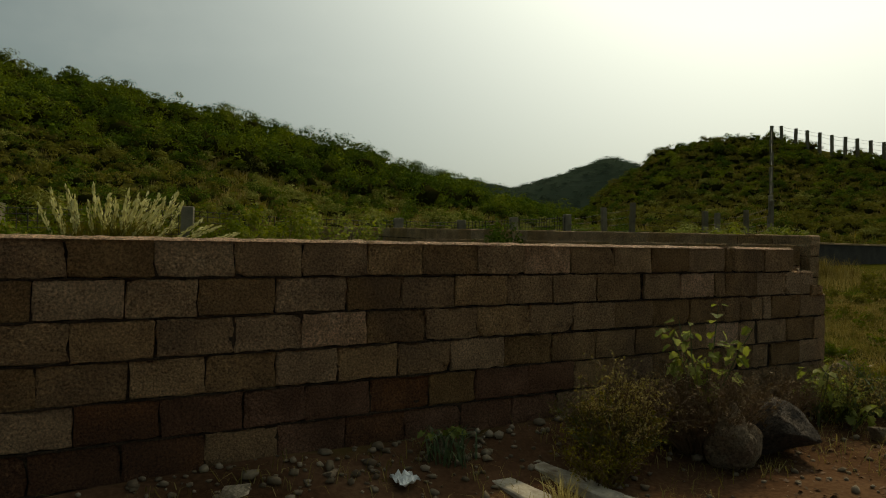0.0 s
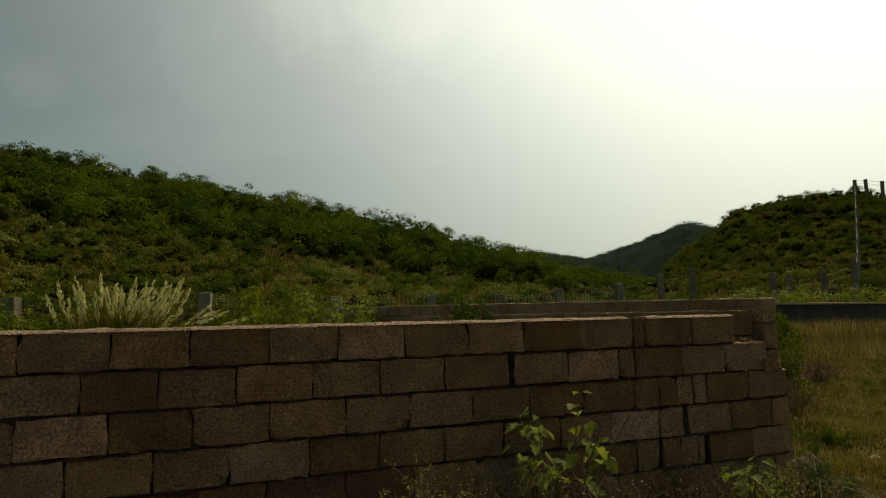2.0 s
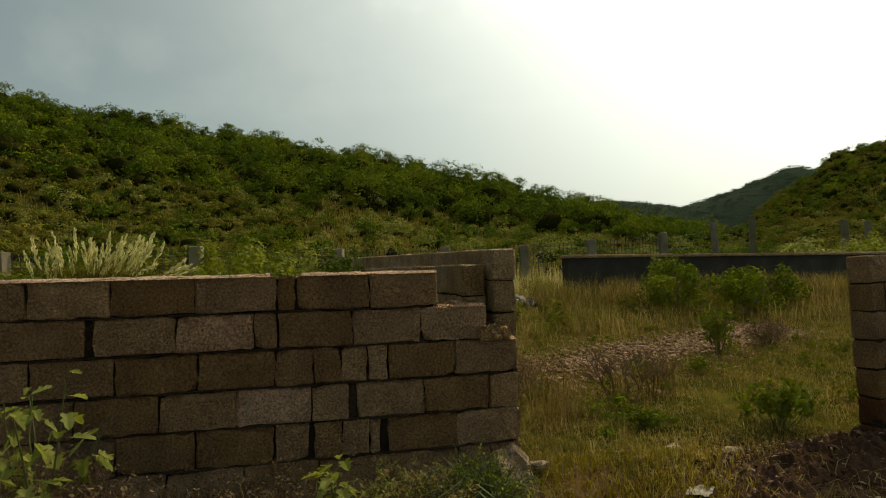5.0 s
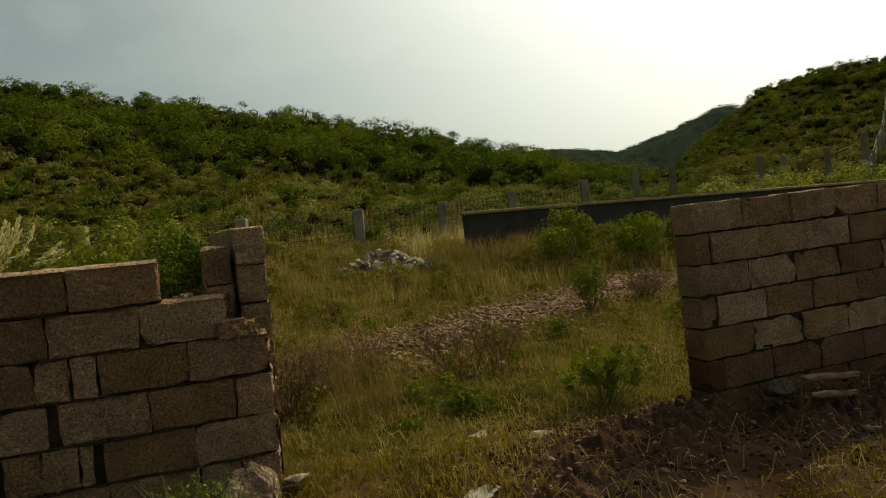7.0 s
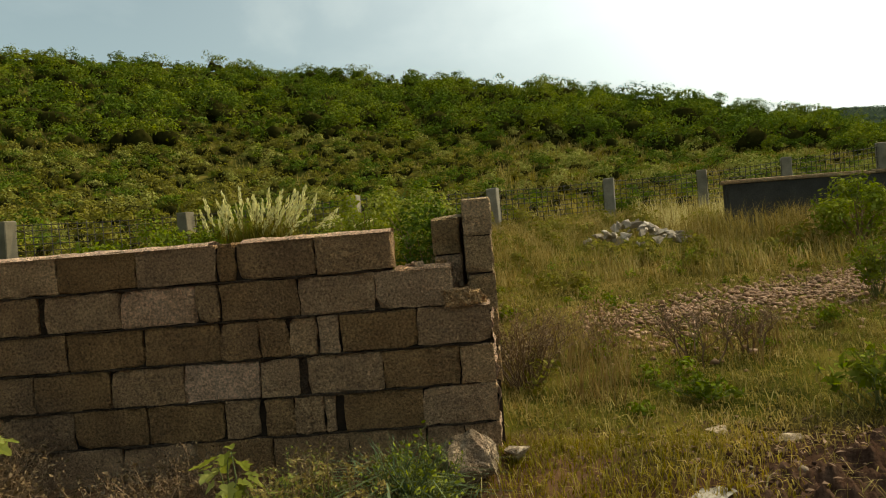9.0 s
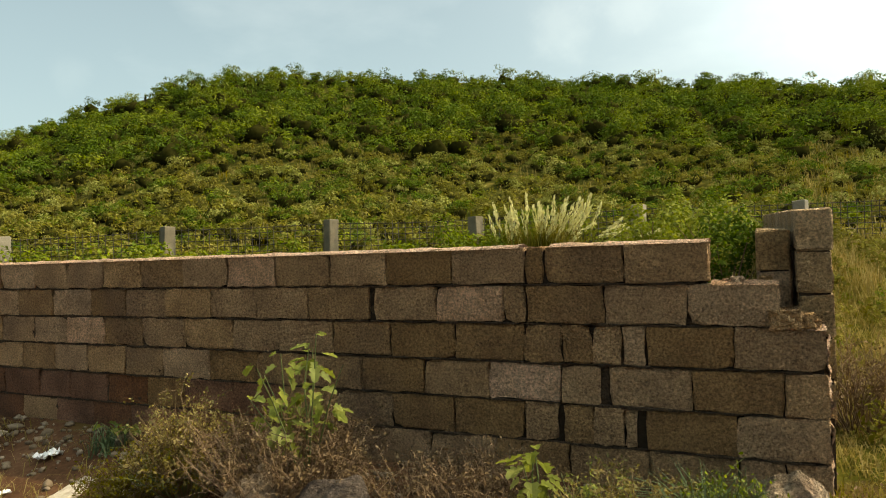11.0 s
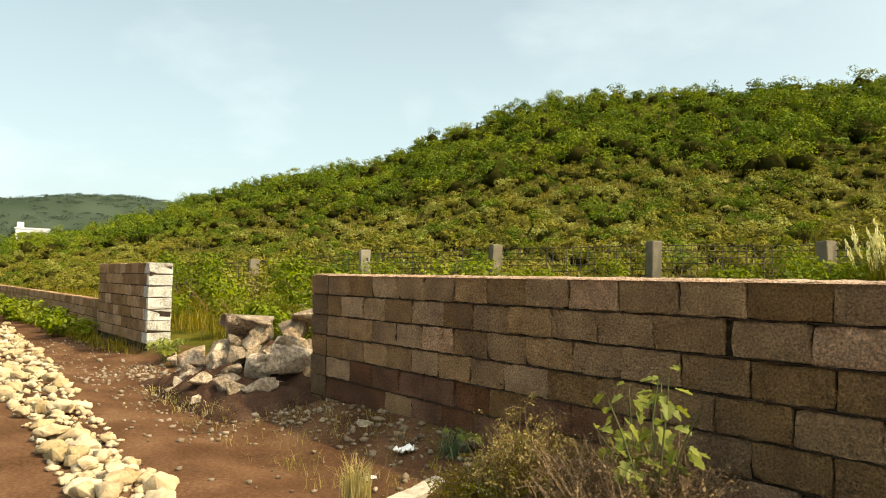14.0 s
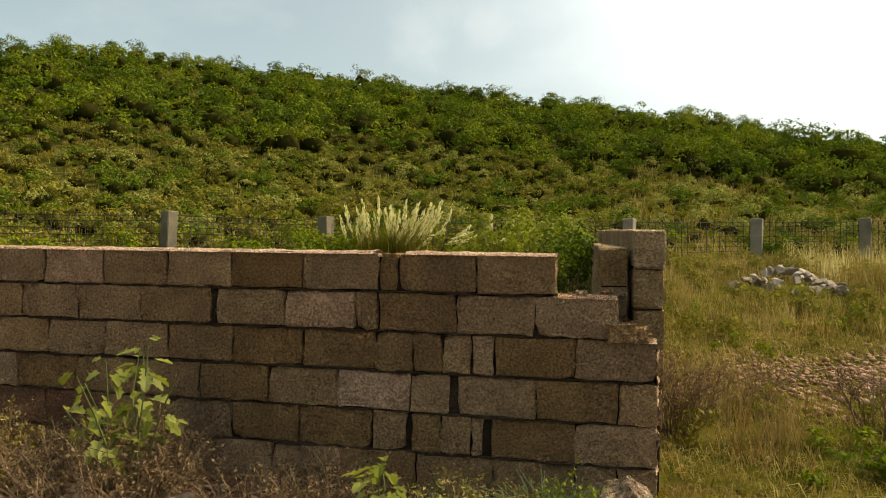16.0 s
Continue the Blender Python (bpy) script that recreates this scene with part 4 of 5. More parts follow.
build_fence("wire_fence", [(15.5, 21.6, 3.321), (18.9, 22.7, 3.85), (21.0, 22.9, 4.2), (24.0, 20.6, 3.75), (27.2, 22.4, 3.85), (32.0, 24.0, 4.3), (36.5, 25.5, 5.2)], 0.25, (0.25, 0.4, 0.55, 0.7, 0.85), 0, "concrete post fence strung with wires, climbing to the hill", 0.009)


def ridge_posts():
    pts = []
    for az in (55.4, 56.1, 57.0, 57.8, 58.6, 59.4, 60.2, 61.0, 61.8, 62.6, 63.4, 64.3, 65.2, 66.2):
        x, y = -5.74 + 98 * math.sin(radians(az)), -3.75 + 98 * math.cos(radians(az))
        pts.append((x, y, gz(x, y) + 2.6 + 0.2 * math.sin(az * 7)))
    build_fence("ridge_fence", pts, 0.32, (0.3, 0.55, 0.8, 0.95), 0, "dark fence posts standing along the hilltop", 0.02)
    climb = []
    for f in np.linspace(0.0, 1.0, 9):
        x, y = 36.5 + (pts[0][0] - 36.5) * f, 25.5 + (pts[0][1] - 25.5) * f
        climb.append((x, y, gz(x, y) + 1.7 + 0.5 * f))
    build_fence("slope_fence", climb, 0.3, (0.4, 0.65, 0.9), 0, "fence climbing the hillside to its top", 0.015)


ridge_posts()


# ---- far house ----
def build_house():
    az = radians(-81.9)
    r = 200.0
    x, y = r * math.sin(az), -3.5 + r * math.cos(az)
    z = gz(x, y) - 1.5
    h = new("house")
    h.matrix_world = pose(x, y, z, 0, 0, 82)
    tagged(h, "small white flat-roofed house far off among trees", "house")
    box_mesh("wall", (-3.6, -2.5, 0), (3.6, 2.5, 3.0), M_PLASTER, h, "", 0.03)
    box_mesh("roof", (-3.9, -2.8, 3.004), (3.9, 2.8, 3.25), M_PLASTER, h, "", 0.02)
    box_mesh("tower", (-3.3, -1.2, 3.254), (-1.9, 0.6, 4.7), M_PLASTER, h, "", 0.02)
    for i in range(3):
        box_mesh("window", (-2.4 + i * 1.9, -2.53, 1.1), (-1.4 + i * 1.9, -2.496, 2.2), M_GLASSDARK, h)


build_house()


# ---- rocks and stones ----
ROCKS = [rock_mesh(s, 0.6 + 0.05 * (s % 5), 10, 0.018) for s in range(12)]
for me_ in ROCKS:
    me_.materials.append(M_ROCK)
COBBLES = [rock_mesh(40 + s, 0.7, 18, 0.1, 1) for s in range(8)]
for me_ in COBBLES:
    me_.materials.append(M_PALE_STONE)
    me_.polygons.foreach_set("use_smooth", [True] * len(me_.polygons))


TAN_ROCK = rock_mesh(91, 0.8, 34, 0.08)
TAN_ROCK.materials.append(M_ROCK_TAN)
DARK_ROCK = rock_mesh(93, 0.8, 16, 0.06)
DARK_ROCK.materials.append(M_ROCK_DARK)


def rock(mesh, x, y, z, size, turn, label, group="", name="boulder", tilt=0.0):
    ob = new(name, mesh)
    ob.matrix_world = pose(x, y, z, tilt, tilt * 0.5, turn) @ Matrix.Diagonal((*size, 1))
    return tagged(ob, label, "rock", group)


PILE = [
    (-8.05, -0.1, 0.66, 0.85, 0.62, 0.5), (-7.2, 0.2, 0.62, 0.68, 0.6, 0.75), (-7.25, -0.12, 0.32, 0.75, 0.6, 0.9), (-7.95, -0.32, 0.28, 0.62, 0.55, 0.6),
    (-8.6, -0.05, 0.3, 0.7, 0.6, 0.75), (-7.65, -0.1, 0.42, 0.5, 0.5, 0.7), (-6.8, 0.15, 0.3, 0.6, 0.6, 0.8), (-7.7, 0.35, 0.3, 0.9, 0.7, 0.7),
    (-8.4, 0.4, 0.25, 0.8, 0.7, 0.6), (-7.55, -0.5, 0.1, 0.5, 0.4, 0.42), (-7.15, -0.48, 0.1, 0.55, 0.38, 0.36), (-7.95, -0.62, 0.08, 0.4, 0.35, 0.34),
    (-6.85, -0.3, 0.14, 0.42, 0.4, 0.4), (-8.45, -0.5, 0.1, 0.45, 0.4, 0.36), (-9.3, -0.2, 0.12, 0.5, 0.4, 0.36), (-9.0, 0.3, 0.14, 0.55, 0.45, 0.4),
    (-8.9, -0.35, 0.2, 0.6, 0.5, 0.6), (-7.6, -0.7, 0.12, 0.42, 0.36, 0.4), (-6.75, -0.05, 0.55, 0.5, 0.45, 0.5), (-8.35, 0.1, 0.5, 0.5, 0.45, 0.5),
    (-9.8, 0.05, 0.08, 0.36, 0.3, 0.28), (-10.4, -0.1, 0.06, 0.42, 0.3, 0.26), (-8.0, -0.85, 0.03, 0.3, 0.26, 0.22), (-7.3, -0.8, 0.02, 0.34, 0.28, 0.2),
]
for i, (x, y, z, sx, sy, sz) in enumerate(PILE):
    rock(ROCKS[i % 12], x, y, z * 1.1, (sx * 0.86, sy * 0.9, sz * 1.0), i * 67, "angular grey boulder heaped beside the wall end", "heap of boulders", tilt=(i * 37) % 40 - 20)
rock(ROCKS[2], -8.0, 0.0, 0.78, (1.05, 0.66, 0.5), 12, "broad angular boulder lying on top of the heap", "heap of boulders", tilt=6)
rock(ROCKS[5], -6.95, 0.4, 0.84, (0.78, 0.62, 0.52), 40, "large pale boulder on top of the heap", "heap of boulders", tilt=-8)
rock(ROCKS[7], -6.85, 0.0, 0.44, (0.8, 0.55, 0.84), 75, "large angular boulder leaning against the wall end", "heap of boulders", tilt=10)
rnd_pile = random.Random(61)
for i in range(34):
    x, y = rnd_pile.uniform(-9.0, -6.75), rnd_pile.uniform(-0.75, 0.25)
    high = 0.62 * max(0.0, 1 - abs(x + 7.7) / 1.5) * min(1.0, (y + 0.85) / 0.7)
    s0 = rnd_pile.uniform(0.2, 0.42)
    rock(ROCKS[(i * 5) % 12], x, y, gz(x, y) + 0.05 + high, (s0 * 1.2, s0, s0 * 1.1), i * 41, "angular grey boulder heaped beside the wall end", "heap of boulders", tilt=(i * 29) % 60 - 30)
rock(TAN_ROCK, -2.02, -0.9, 0.12, (0.34, 0.32, 0.52), 120, "tan boulder in the weeds by the wall")
rock(DARK_ROCK, -1.58, -0.86, 0.12, (0.62, 0.5, 0.58), 70, "dark cracked boulder in the weeds by the wall")
rock(TAN_ROCK, 0.31, -0.22, 0.24, (0.34, 0.28, 0.32), 40, "pale tan boulder at the foot of the wall end")
rock(ROCKS[9], 0.56, -0.08, 0.2, (0.2, 0.16, 0.17), 100, "small grey stone beside the wall end")
rock(ROCKS[3], -3.72, -0.2, 0.15, (0.17, 0.14, 0.24), 10, "reddish stone leaning by the wall")
rock(ROCKS[1], 1.66, 0.2, 0.15, (0.2, 0.12, 0.07), 10, "flat grey stone in the grass")
rock(ROCKS[8], 1.9, 0.02, 0.15, (0.22, 0.11, 0.07), -8, "flat brown stone in the grass")
rock(DARK_ROCK, 3.42, -0.3, 0.22, (0.26, 0.18, 0.18), 30, "dark reddish stone on the turned earth")

rock(ROCKS[4], -0.5, -1.0, 0.0, (0.26, 0.2, 0.2), 30, "brown stone on the track edge")
rock(ROCKS[6], -4.95, -0.28, 0.1, (0.2, 0.16, 0.16), 50, "grey stone at the foot of the wall")
rock(ROCKS[0], -4.45, -0.26, 0.11, (0.15, 0.12, 0.13), 80, "grey stone at the foot of the wall")


def soil_heap():
    """The earth that the boulders are bedded in."""
    n = 70
    verts = []
    for i in range(n):
        for j in range(n):
            u, v = 2 * i / (n - 1) - 1, 2 * j / (n - 1) - 1
            x, y = -7.85 + 1.75 * u, -0.05 + 0.95 * v
            p = Vector((x, y, 0))
            lump = 1.0 + 0.5 * noise.noise(p * 2.6) + 0.3 * noise.noise(p * 7.0) + 0.2 * noise.noise(p * 17.0)
            verts.append((x, y, gz(x, y) - 0.04 + 0.4 * lump * max(0.0, 1 - u * u) * max(0.0, 1 - v * v) ** 0.8))
    i = np.arange(n - 1)[:, None] * n + np.arange(n - 1)[None, :]
    stuff("soil_heap", verts, np.stack([i, i + n, i + n + 1, i + 1], -1).reshape(-1, 4), M_CLOD, "dark reddish earth heaped between the boulders", "earth")


soil_heap()


def stone_row():
    rng = np.random.default_rng(5)
    n = 0
    small_x, small_y = [], []
    for i in range(1100):
        t = rng.random() ** 1.5
        x = -3.95 - 17 * t
        right = np.interp(x, [-20, -11, -4.15], [-0.95, -1.55, -2.1])
        wide = np.interp(x, [-20, -10, -4], [0.9, 0.8, 0.42])
        y = right - wide * rng.random()
        if n < 210 and i % 3 == 0:
            s = 0.06 + 0.16 * rng.random() ** 1.4
            rock(COBBLES[n % 8], x, y, gz(x, y) + s * 0.18 + rng.random() * 0.05, (s * rng.uniform(1.0, 1.5), s, s * rng.uniform(0.8, 1.2)), rng.uniform(0, 360), "pale yellow rounded stone in the row beside the track", "row of pale stones", "stone", rng.uniform(-20, 20))
            n += 1
        else:
            small_x.append(x)
            small_y.append(y)
    x, y = np.array(small_x), np.array(small_y)
    pebble_field("stone_chips", x, y, rng.uniform(0.03, 0.12, len(x)), M_PALE_STONE, "small pale stones scattered between the larger ones", "stones", rng)


stone_row()


RIDGE_X = [1.2, 1.66, 2.18, 2.76, 3.4, 4.0, 4.8, 6.0, 8.5]
RIDGE_Y = [-0.9, -0.6, -0.28, -0.22, -0.38, -0.45, -0.42, -0.45, -0.5]


def earth_ridge():
    """A low bank of freshly turned earth along the foot of the wall, lumpy and crumbling."""
    nx, nv = 560, 56
    x = np.linspace(1.0, 8.5, nx)
    verts = []
    for xi in x:
        mid = np.interp(xi, RIDGE_X, RIDGE_Y)
        strength = min(1.0, (xi - 1.0) / 0.7)
        for v in np.linspace(-1, 1, nv):
            y = mid + v * 0.38 + 0.06 * noise.noise(Vector((xi * 2.0, 4, 0)))
            p = Vector((xi, y, 0))
            lump = 0.42 + 0.55 * noise.noise(p * 3.1) + 0.5 * noise.noise(p * 9.0) + 0.45 * noise.noise(p * 19.0) + 0.3 * noise.noise(p * 37.0)
            verts.append((xi, y, gz(xi, y) - 0.03 + 0.13 * strength * max(0.0, lump) * math.cos(v * math.pi / 2) ** 0.8))
    i = (np.arange(nx - 1)[:, None] * nv + np.arange(nv - 1)[None, :])
    faces = np.stack([i, i + nv, i + nv + 1, i + 1], -1).reshape(-1, 4)
    stuff("earth_bank", verts, faces, M_CLOD, "low crumbling bank of turned red earth", "earth")


earth_ridge()


def scattered_pebbles():
    rng = np.random.default_rng(8)
    x = np.concatenate([rng.uniform(-7.2, -0.2, 600), rng.uniform(-11, -5.5, 700), rng.uniform(-16, -6, 500), rng.uniform(-7, 4, 400)])
    y = np.concatenate([-0.03 - np.abs(rng.normal(0, 0.33, 600)), rng.normal(-0.65, 0.3, 700), rng.uniform(-1.7, -0.2, 500), rng.uniform(-2.2, -0.2, 400)])
    s = np.abs(rng.normal(0.022, 0.022, len(x))) + 0.008
    pebble_field("pebbles", x, y, s, M_PEBBLE, "loose pebbles and brick chips on the earth", "pebbles", rng)
    n = 2600
    x = rng.uniform(1.2, 7.5, n)
    y = np.interp(x, RIDGE_X, RIDGE_Y) - 0.1 + rng.normal(0, 0.3, n)
    keep = (y < -0.1) | (x < 3.0)
    x, y = x[keep], y[keep]
    pebble_field("earth_clods", x, y, np.abs(rng.normal(0.006, 0.014, len(x))) + 0.005, M_CLOD, "turned red earth in clods", "earth", rng)
    n = 6500
    t = rng.random(n)
    x = 1.5 + 5.2 * t
    y = 2.75 + 2.3 * t + rng.normal(0, 0.5, n) * (1.1 - 0.2 * t)
    x += rng.normal(0, 0.2, n)
    pebble_field("gravel_patch", x, y, np.abs(rng.normal(0.02, 0.018, n)) + 0.01, M_GRAVEL, "patch of grey gravel lying in the grass", "gravel", rng)


scattered_pebbles()


def leaf_litter():
    """Dead leaves, bark and chips lying about on the trodden earth."""
    rng = np.random.default_rng(52)
    n = 5200
    x = np.concatenate([rng.uniform(0.8, 7.5, 3600), rng.uniform(-2.2, 1.0, 1000), rng.normal(1.5, 0.45, 600)])
    y = np.concatenate([rng.uniform(-2.3, -0.1, 3600), rng.uniform(-1.7, -0.4, 1000), rng.normal(0.12, 0.18, 600)])
    up = unit(rng.normal(0, 0.35, (n, 3)) + np.array([0, 0, 1.0]))
    lift = np.where(x > 1.4, 0.1 * np.exp(-((y - np.interp(x, RIDGE_X, RIDGE_Y)) / 0.22) ** 2), 0.0)
    v, f = leaf_quads(np.stack([x, y, land(x, y) + 0.006 + lift], -1), up, np.abs(rng.normal(0.006, 0.009, n)) + 0.005, rng, 0.5)
    stuff("leaf_litter", v, f, M_LITTER, "dead leaves and chips strewn on the trodden earth", "litter")


leaf_litter()


def broken_boards():
    for a, b, w in (((3.62, -0.3, 0.27), (4.0, -0.36, 0.25), 0.06), ((3.55, -0.42, 0.2), (3.82, -0.5, 0.19), 0.035), ((2.9, -1.42, 0.03), (3.1, -1.5, 0.03), 0.07)):
        stick = beam("broken_board", a, b, w, 0.03, M_TWIG, None, "weathered broken board lying on the turned earth", 7)
        tagged(stick, "", "wood")


broken_boards()


RUBBLE = [rock_mesh(80 + s, 0.8, 9, 0.03) for s in range(6)]
for me_ in RUBBLE:
    me_.materials.append(M_RUBBLE)


def rubble_heap():
    rnd = random.Random(4)
    for i in range(72):
        a, r = rnd.uniform(0, 6.28), rnd.random() ** 0.6
        x, y = 3.55 + math.cos(a) * r * 1.0, 9.6 + math.sin(a) * r * 0.7
        s = rnd.uniform(0.1, 0.26)
        ob = new("rubble_piece", RUBBLE[i % 6])
        ob.matrix_world = pose(x, y, gz(x, y) + 0.08 + 0.42 * (1 - r), rnd.uniform(-40, 40), rnd.uniform(-40, 40), rnd.uniform(0, 360)) @ Matrix.Diagonal((s * 1.3, s, s * 0.9, 1))
        tagged(ob, "pale broken block piece in the heap before the fence", "rubble", "rubble heap")


rubble_heap()


# ---- pit rim, litter ----
def pit_rim():
    rim = new("pit_rim")
    tagged(rim, "low pale concrete rim of a small square pit", "curb")
    z = 0.045
    pts = [(-3.6, -0.34, z), (-3.24, -0.38, z), (-3.08, -1.08, z - 0.06), (-3.4, -1.25, z - 0.08)]
    for i in range(4):
        a, b = Vector(pts[i]), Vector(pts[(i + 1) % 4])
        d = (b - a).normalized() * 0.075
        beam("bar", a + d * (1 if i % 2 else -1), b - d * (1 if i % 2 else -1), 0.14, 0.16, M_RIM, rim, "", i)


pit_rim()


def crumple(name, x, y, size, mat, label, flat, seed):
    rnd = random.Random(seed)
    bm = bmesh.new()
    bmesh.ops.create_grid(bm, x_segments=9, y_segments=7, size=0.5)
    for v in bm.verts:
        p = v.co * 4 + Vector((seed, 0, 0))
        v.co.z = noise.noise(p) * 0.5 * flat + noise.noise(p * 2.3) * 0.25 * flat + 0.3 * flat
        v.co.x += noise.noise(p + Vector((0, 9, 0))) * 0.12
        v.co.y += noise.noise(p + Vector((0, 0, 9))) * 0.12
    bmesh.ops.solidify(bm, geom=bm.faces[:], thickness=0.02)
    bm.transform(pose(x, y, gz(x, y) + 0.01, 0, 0, rnd.uniform(0, 360)) @ Matrix.Diagonal((*size, 1)))
    tagged(part(name, bm, mat), label, "litter")


crumple("plastic_scrap", -4.1, -0.46, (0.15, 0.12, 0.1), M_WHITE, "crumpled white plastic bag on the pebbles", 0.9, 3)
crumple("paper_scrap", 1.38, -0.46, (0.2, 0.13, 0.06), M_PAPER, "dirty torn paper lying on the grass", 0.4, 5)
crumple("plastic_wrapper", -3.98, -0.85, (0.09, 0.06, 0.06), M_WHITE, "small white wrapper beside the dry grass", 0.6, 8)


# ---- weeds before the wall ----
def leaf_mesh():
    """A lobed leaf, cupped, its stalk end at the origin."""
    bm = bmesh.new()
    outline = [(0, 0), (0.32, -0.1), (0.5, 0.12), (0.3, 0.3), (0.62, 0.5), (0.34, 0.62), (0.25, 0.95), (0, 1.12), (-0.25, 0.95), (-0.34, 0.62), (-0.62, 0.5), (-0.3, 0.3), (-0.5, 0.12), (-0.32, -0.1)]
    vs = [bm.verts.new((x, y, 0.25 * abs(x) - 0.18 * y * y)) for x, y in outline]
    c = bm.verts.new((0, 0.45, -0.08))
    for i in range(len(vs)):
        bm.faces.new((vs[i], vs[(i + 1) % len(vs)], c))
    me = bpy.data.meshes.new("leaf")
    bm.to_mesh(me)
    bm.free()
    me.materials.append(M_LEAF_BRIGHT)
    return me


LEAF = leaf_mesh()


def leafy_plant(x, y, height, stems, leaves, leaf_size, spread, seed, label, z0=None):
    """A weed with bent stems and separate lobed leaves on them."""
    rnd = random.Random(seed)
    z = gz(x, y) if z0 is None else z0
    plant = new("leafy_weed")
    plant.matrix_world = pose(x, y, z)
    tagged(plant, label, "plant")
    for s in range(stems):
        a = rnd.uniform(0, 6.28)
        h = height * rnd.uniform(0.7, 1.0)
        out = spread * rnd.uniform(0.3, 1.0)
        pts = [Vector((math.cos(a) * out * f ** 1.3 + rnd.uniform(-1, 1) * 0.02, math.sin(a) * out * f ** 1.3, h * f - out * 0.25 * f * f)) for f in (0, 0.25, 0.5, 0.75, 1.0)]
        bm = bmesh.new()
        tube(bm, pts, [0.007, 0.006, 0.005, 0.004, 0.002], 5)
        stem = part("stem", bm, M_STEM, plant)
        for j in range(leaves):
            f = rnd.uniform(0.48, 1.02)
            i = min(int(f * 4), 3)
            p = pts[i].lerp(pts[i + 1], min(f * 4 - i, 1))
            la = rnd.uniform(0, 360)
            sz = leaf_size * rnd.uniform(0.55, 1.2) * (1.15 - 0.4 * f)
            stalk = Vector((-math.sin(radians(la)), math.cos(radians(la)), 0.2)) * sz * 0.7
            ob = new("leaf", LEAF)
            ob.parent = stem
            ob.matrix_local = Matrix.Translation(p + stalk) @ pose(0, 0, 0, rnd.uniform(-65, 5), rnd.uniform(-25, 25), la) @ Matrix.Diagonal((sz, sz, sz, 1))


leafy_plant(-1.93, -0.6, 1.0, 8, 11, 0.082, 0.4, 2, "yellow-green leafy weed with lobed leaves before the wall")
leafy_plant(-0.69, -0.66, 0.56, 3, 9, 0.08, 0.14, 6, "young leafy weed with lobed leaves before the wall")
leafy_plant(-0.48, -0.8, 0.3, 5, 8, 0.07, 0.22, 9, "low leafy weed at the foot of the wall")
leafy_plant(-3.75, -0.2, 0.2, 4, 7, 0.06, 0.16, 10, "small green weed among pebbles")
leafy_plant(-10.9, -0.12, 0.5, 7, 14, 0.1, 0.35, 12, "green weed at the foot of the wall pier")


def wispy_bush(x, y, height, spread, stems, mat_stem, mat_leaf, leaf, per_stem, seed, label, name="dry_weed"):
    """A bush of thin stems with side twigs, each set with tiny leaves or seed heads."""
    rng = np.random.default_rng(seed)
    rnd = random.Random(seed)
    bush = new(name)
    z = gz(x, y)
    bush.matrix_world = pose(x, y, z)
    tagged(bush, label, "plant")
    bm = bmesh.new()
    cs = []
    for s in range(stems):
        a = rnd.uniform(0, 6.28)
        out = spread * rnd.random() ** 0.6
        h = height * rnd.uniform(0.55, 1.0) * (1 - 0.35 * out / spread)
        p = [Vector((math.cos(a) * out * (0.25 + 0.75 * f) + rnd.gauss(0, 0.015), math.sin(a) * out * (0.25 + 0.75 * f) + rnd.gauss(0, 0.015), h * f)) for f in (0, 0.35, 0.7, 1.0)]
        tube(bm, p, [0.004, 0.0035, 0.0025, 0.001], 3)
        for b in range(5):
            f = rnd.uniform(0.3, 0.95)
            i = min(int(f * 3), 2)
            q = p[i].lerp(p[i + 1], f * 3 - i)
            e = q + Vector((rnd.gauss(0, 0.07), rnd.gauss(0, 0.07), rnd.uniform(0.0, 0.12))) * (height + 0.3)
            tube(bm, [q, q.lerp(e, 0.5) + Vector((0, 0, 0.01)), e], [0.002, 0.0015, 0.0008], 3)
            for j in range(per_stem):
                cs.append(q.lerp(e, rnd.uniform(0.2, 1.0)) + Vector((rnd.gauss(0, 0.012), rnd.gauss(0, 0.012), rnd.gauss(0, 0.012))))
    part("branchwork", bm, mat_stem, bush)
    c = np.array([v[:] for v in cs])
    v, f = leaf_quads(c, unit(rng.normal(size=c.shape)), leaf * rng.uniform(0.5, 1.4, len(c)), rng, 0.45)
    ob = raw("foliage", v, f, mat_leaf)
    ob.parent = bush
    ob["kind"] = "stuff"


wispy_bush(-2.72, -0.62, 0.72, 0.36, 119, M_STALK, M_GRASS_DRY, 0.011, 7, 21, "yellowing feathery weed before the wall")
wispy_bush(-2.75, -0.6, 0.5, 0.4, 68, M_STEM, M_GRASS, 0.012, 7, 22, "green feathery weed before the wall")
wispy_bush(-3.02, -0.8, 0.36, 0.28, 60, M_STALK, M_GRASS, 0.011, 6, 36, "low weed growing over the pit rim")
wispy_bush(-2.02, -0.64, 0.72, 0.55, 250, M_TWIG, M_STALK, 0.011, 7, 23, "brown dry seeding weed under the leafy plant")
wispy_bush(-1.3, -0.5, 0.42, 0.42, 80, M_TWIG, M_STALK, 0.01, 6, 24, "low brown dry weed before the wall")
wispy_bush(-0.95, -0.5, 0.48, 0.35, 110, M_TWIG, M_STALK, 0.01, 6, 25, "brown dry weed before the wall")
wispy_bush(-0.32, -0.6, 0.5, 0.36, 80, M_STALK, M_GRASS_DRY, 0.011, 7, 26, "yellow-brown seeding weed before the wall")
wispy_bush(-0.45, -0.62, 0.45, 0.3, 60, M_STEM, M_LEAF_BRIGHT, 0.014, 5, 27, "green weed before the wall")
wispy_bush(0.06, -0.5, 0.46, 0.28, 110, M_STEM, M_LEAF, 0.012, 3, 28, "wiry grey-green weed at the wall end")
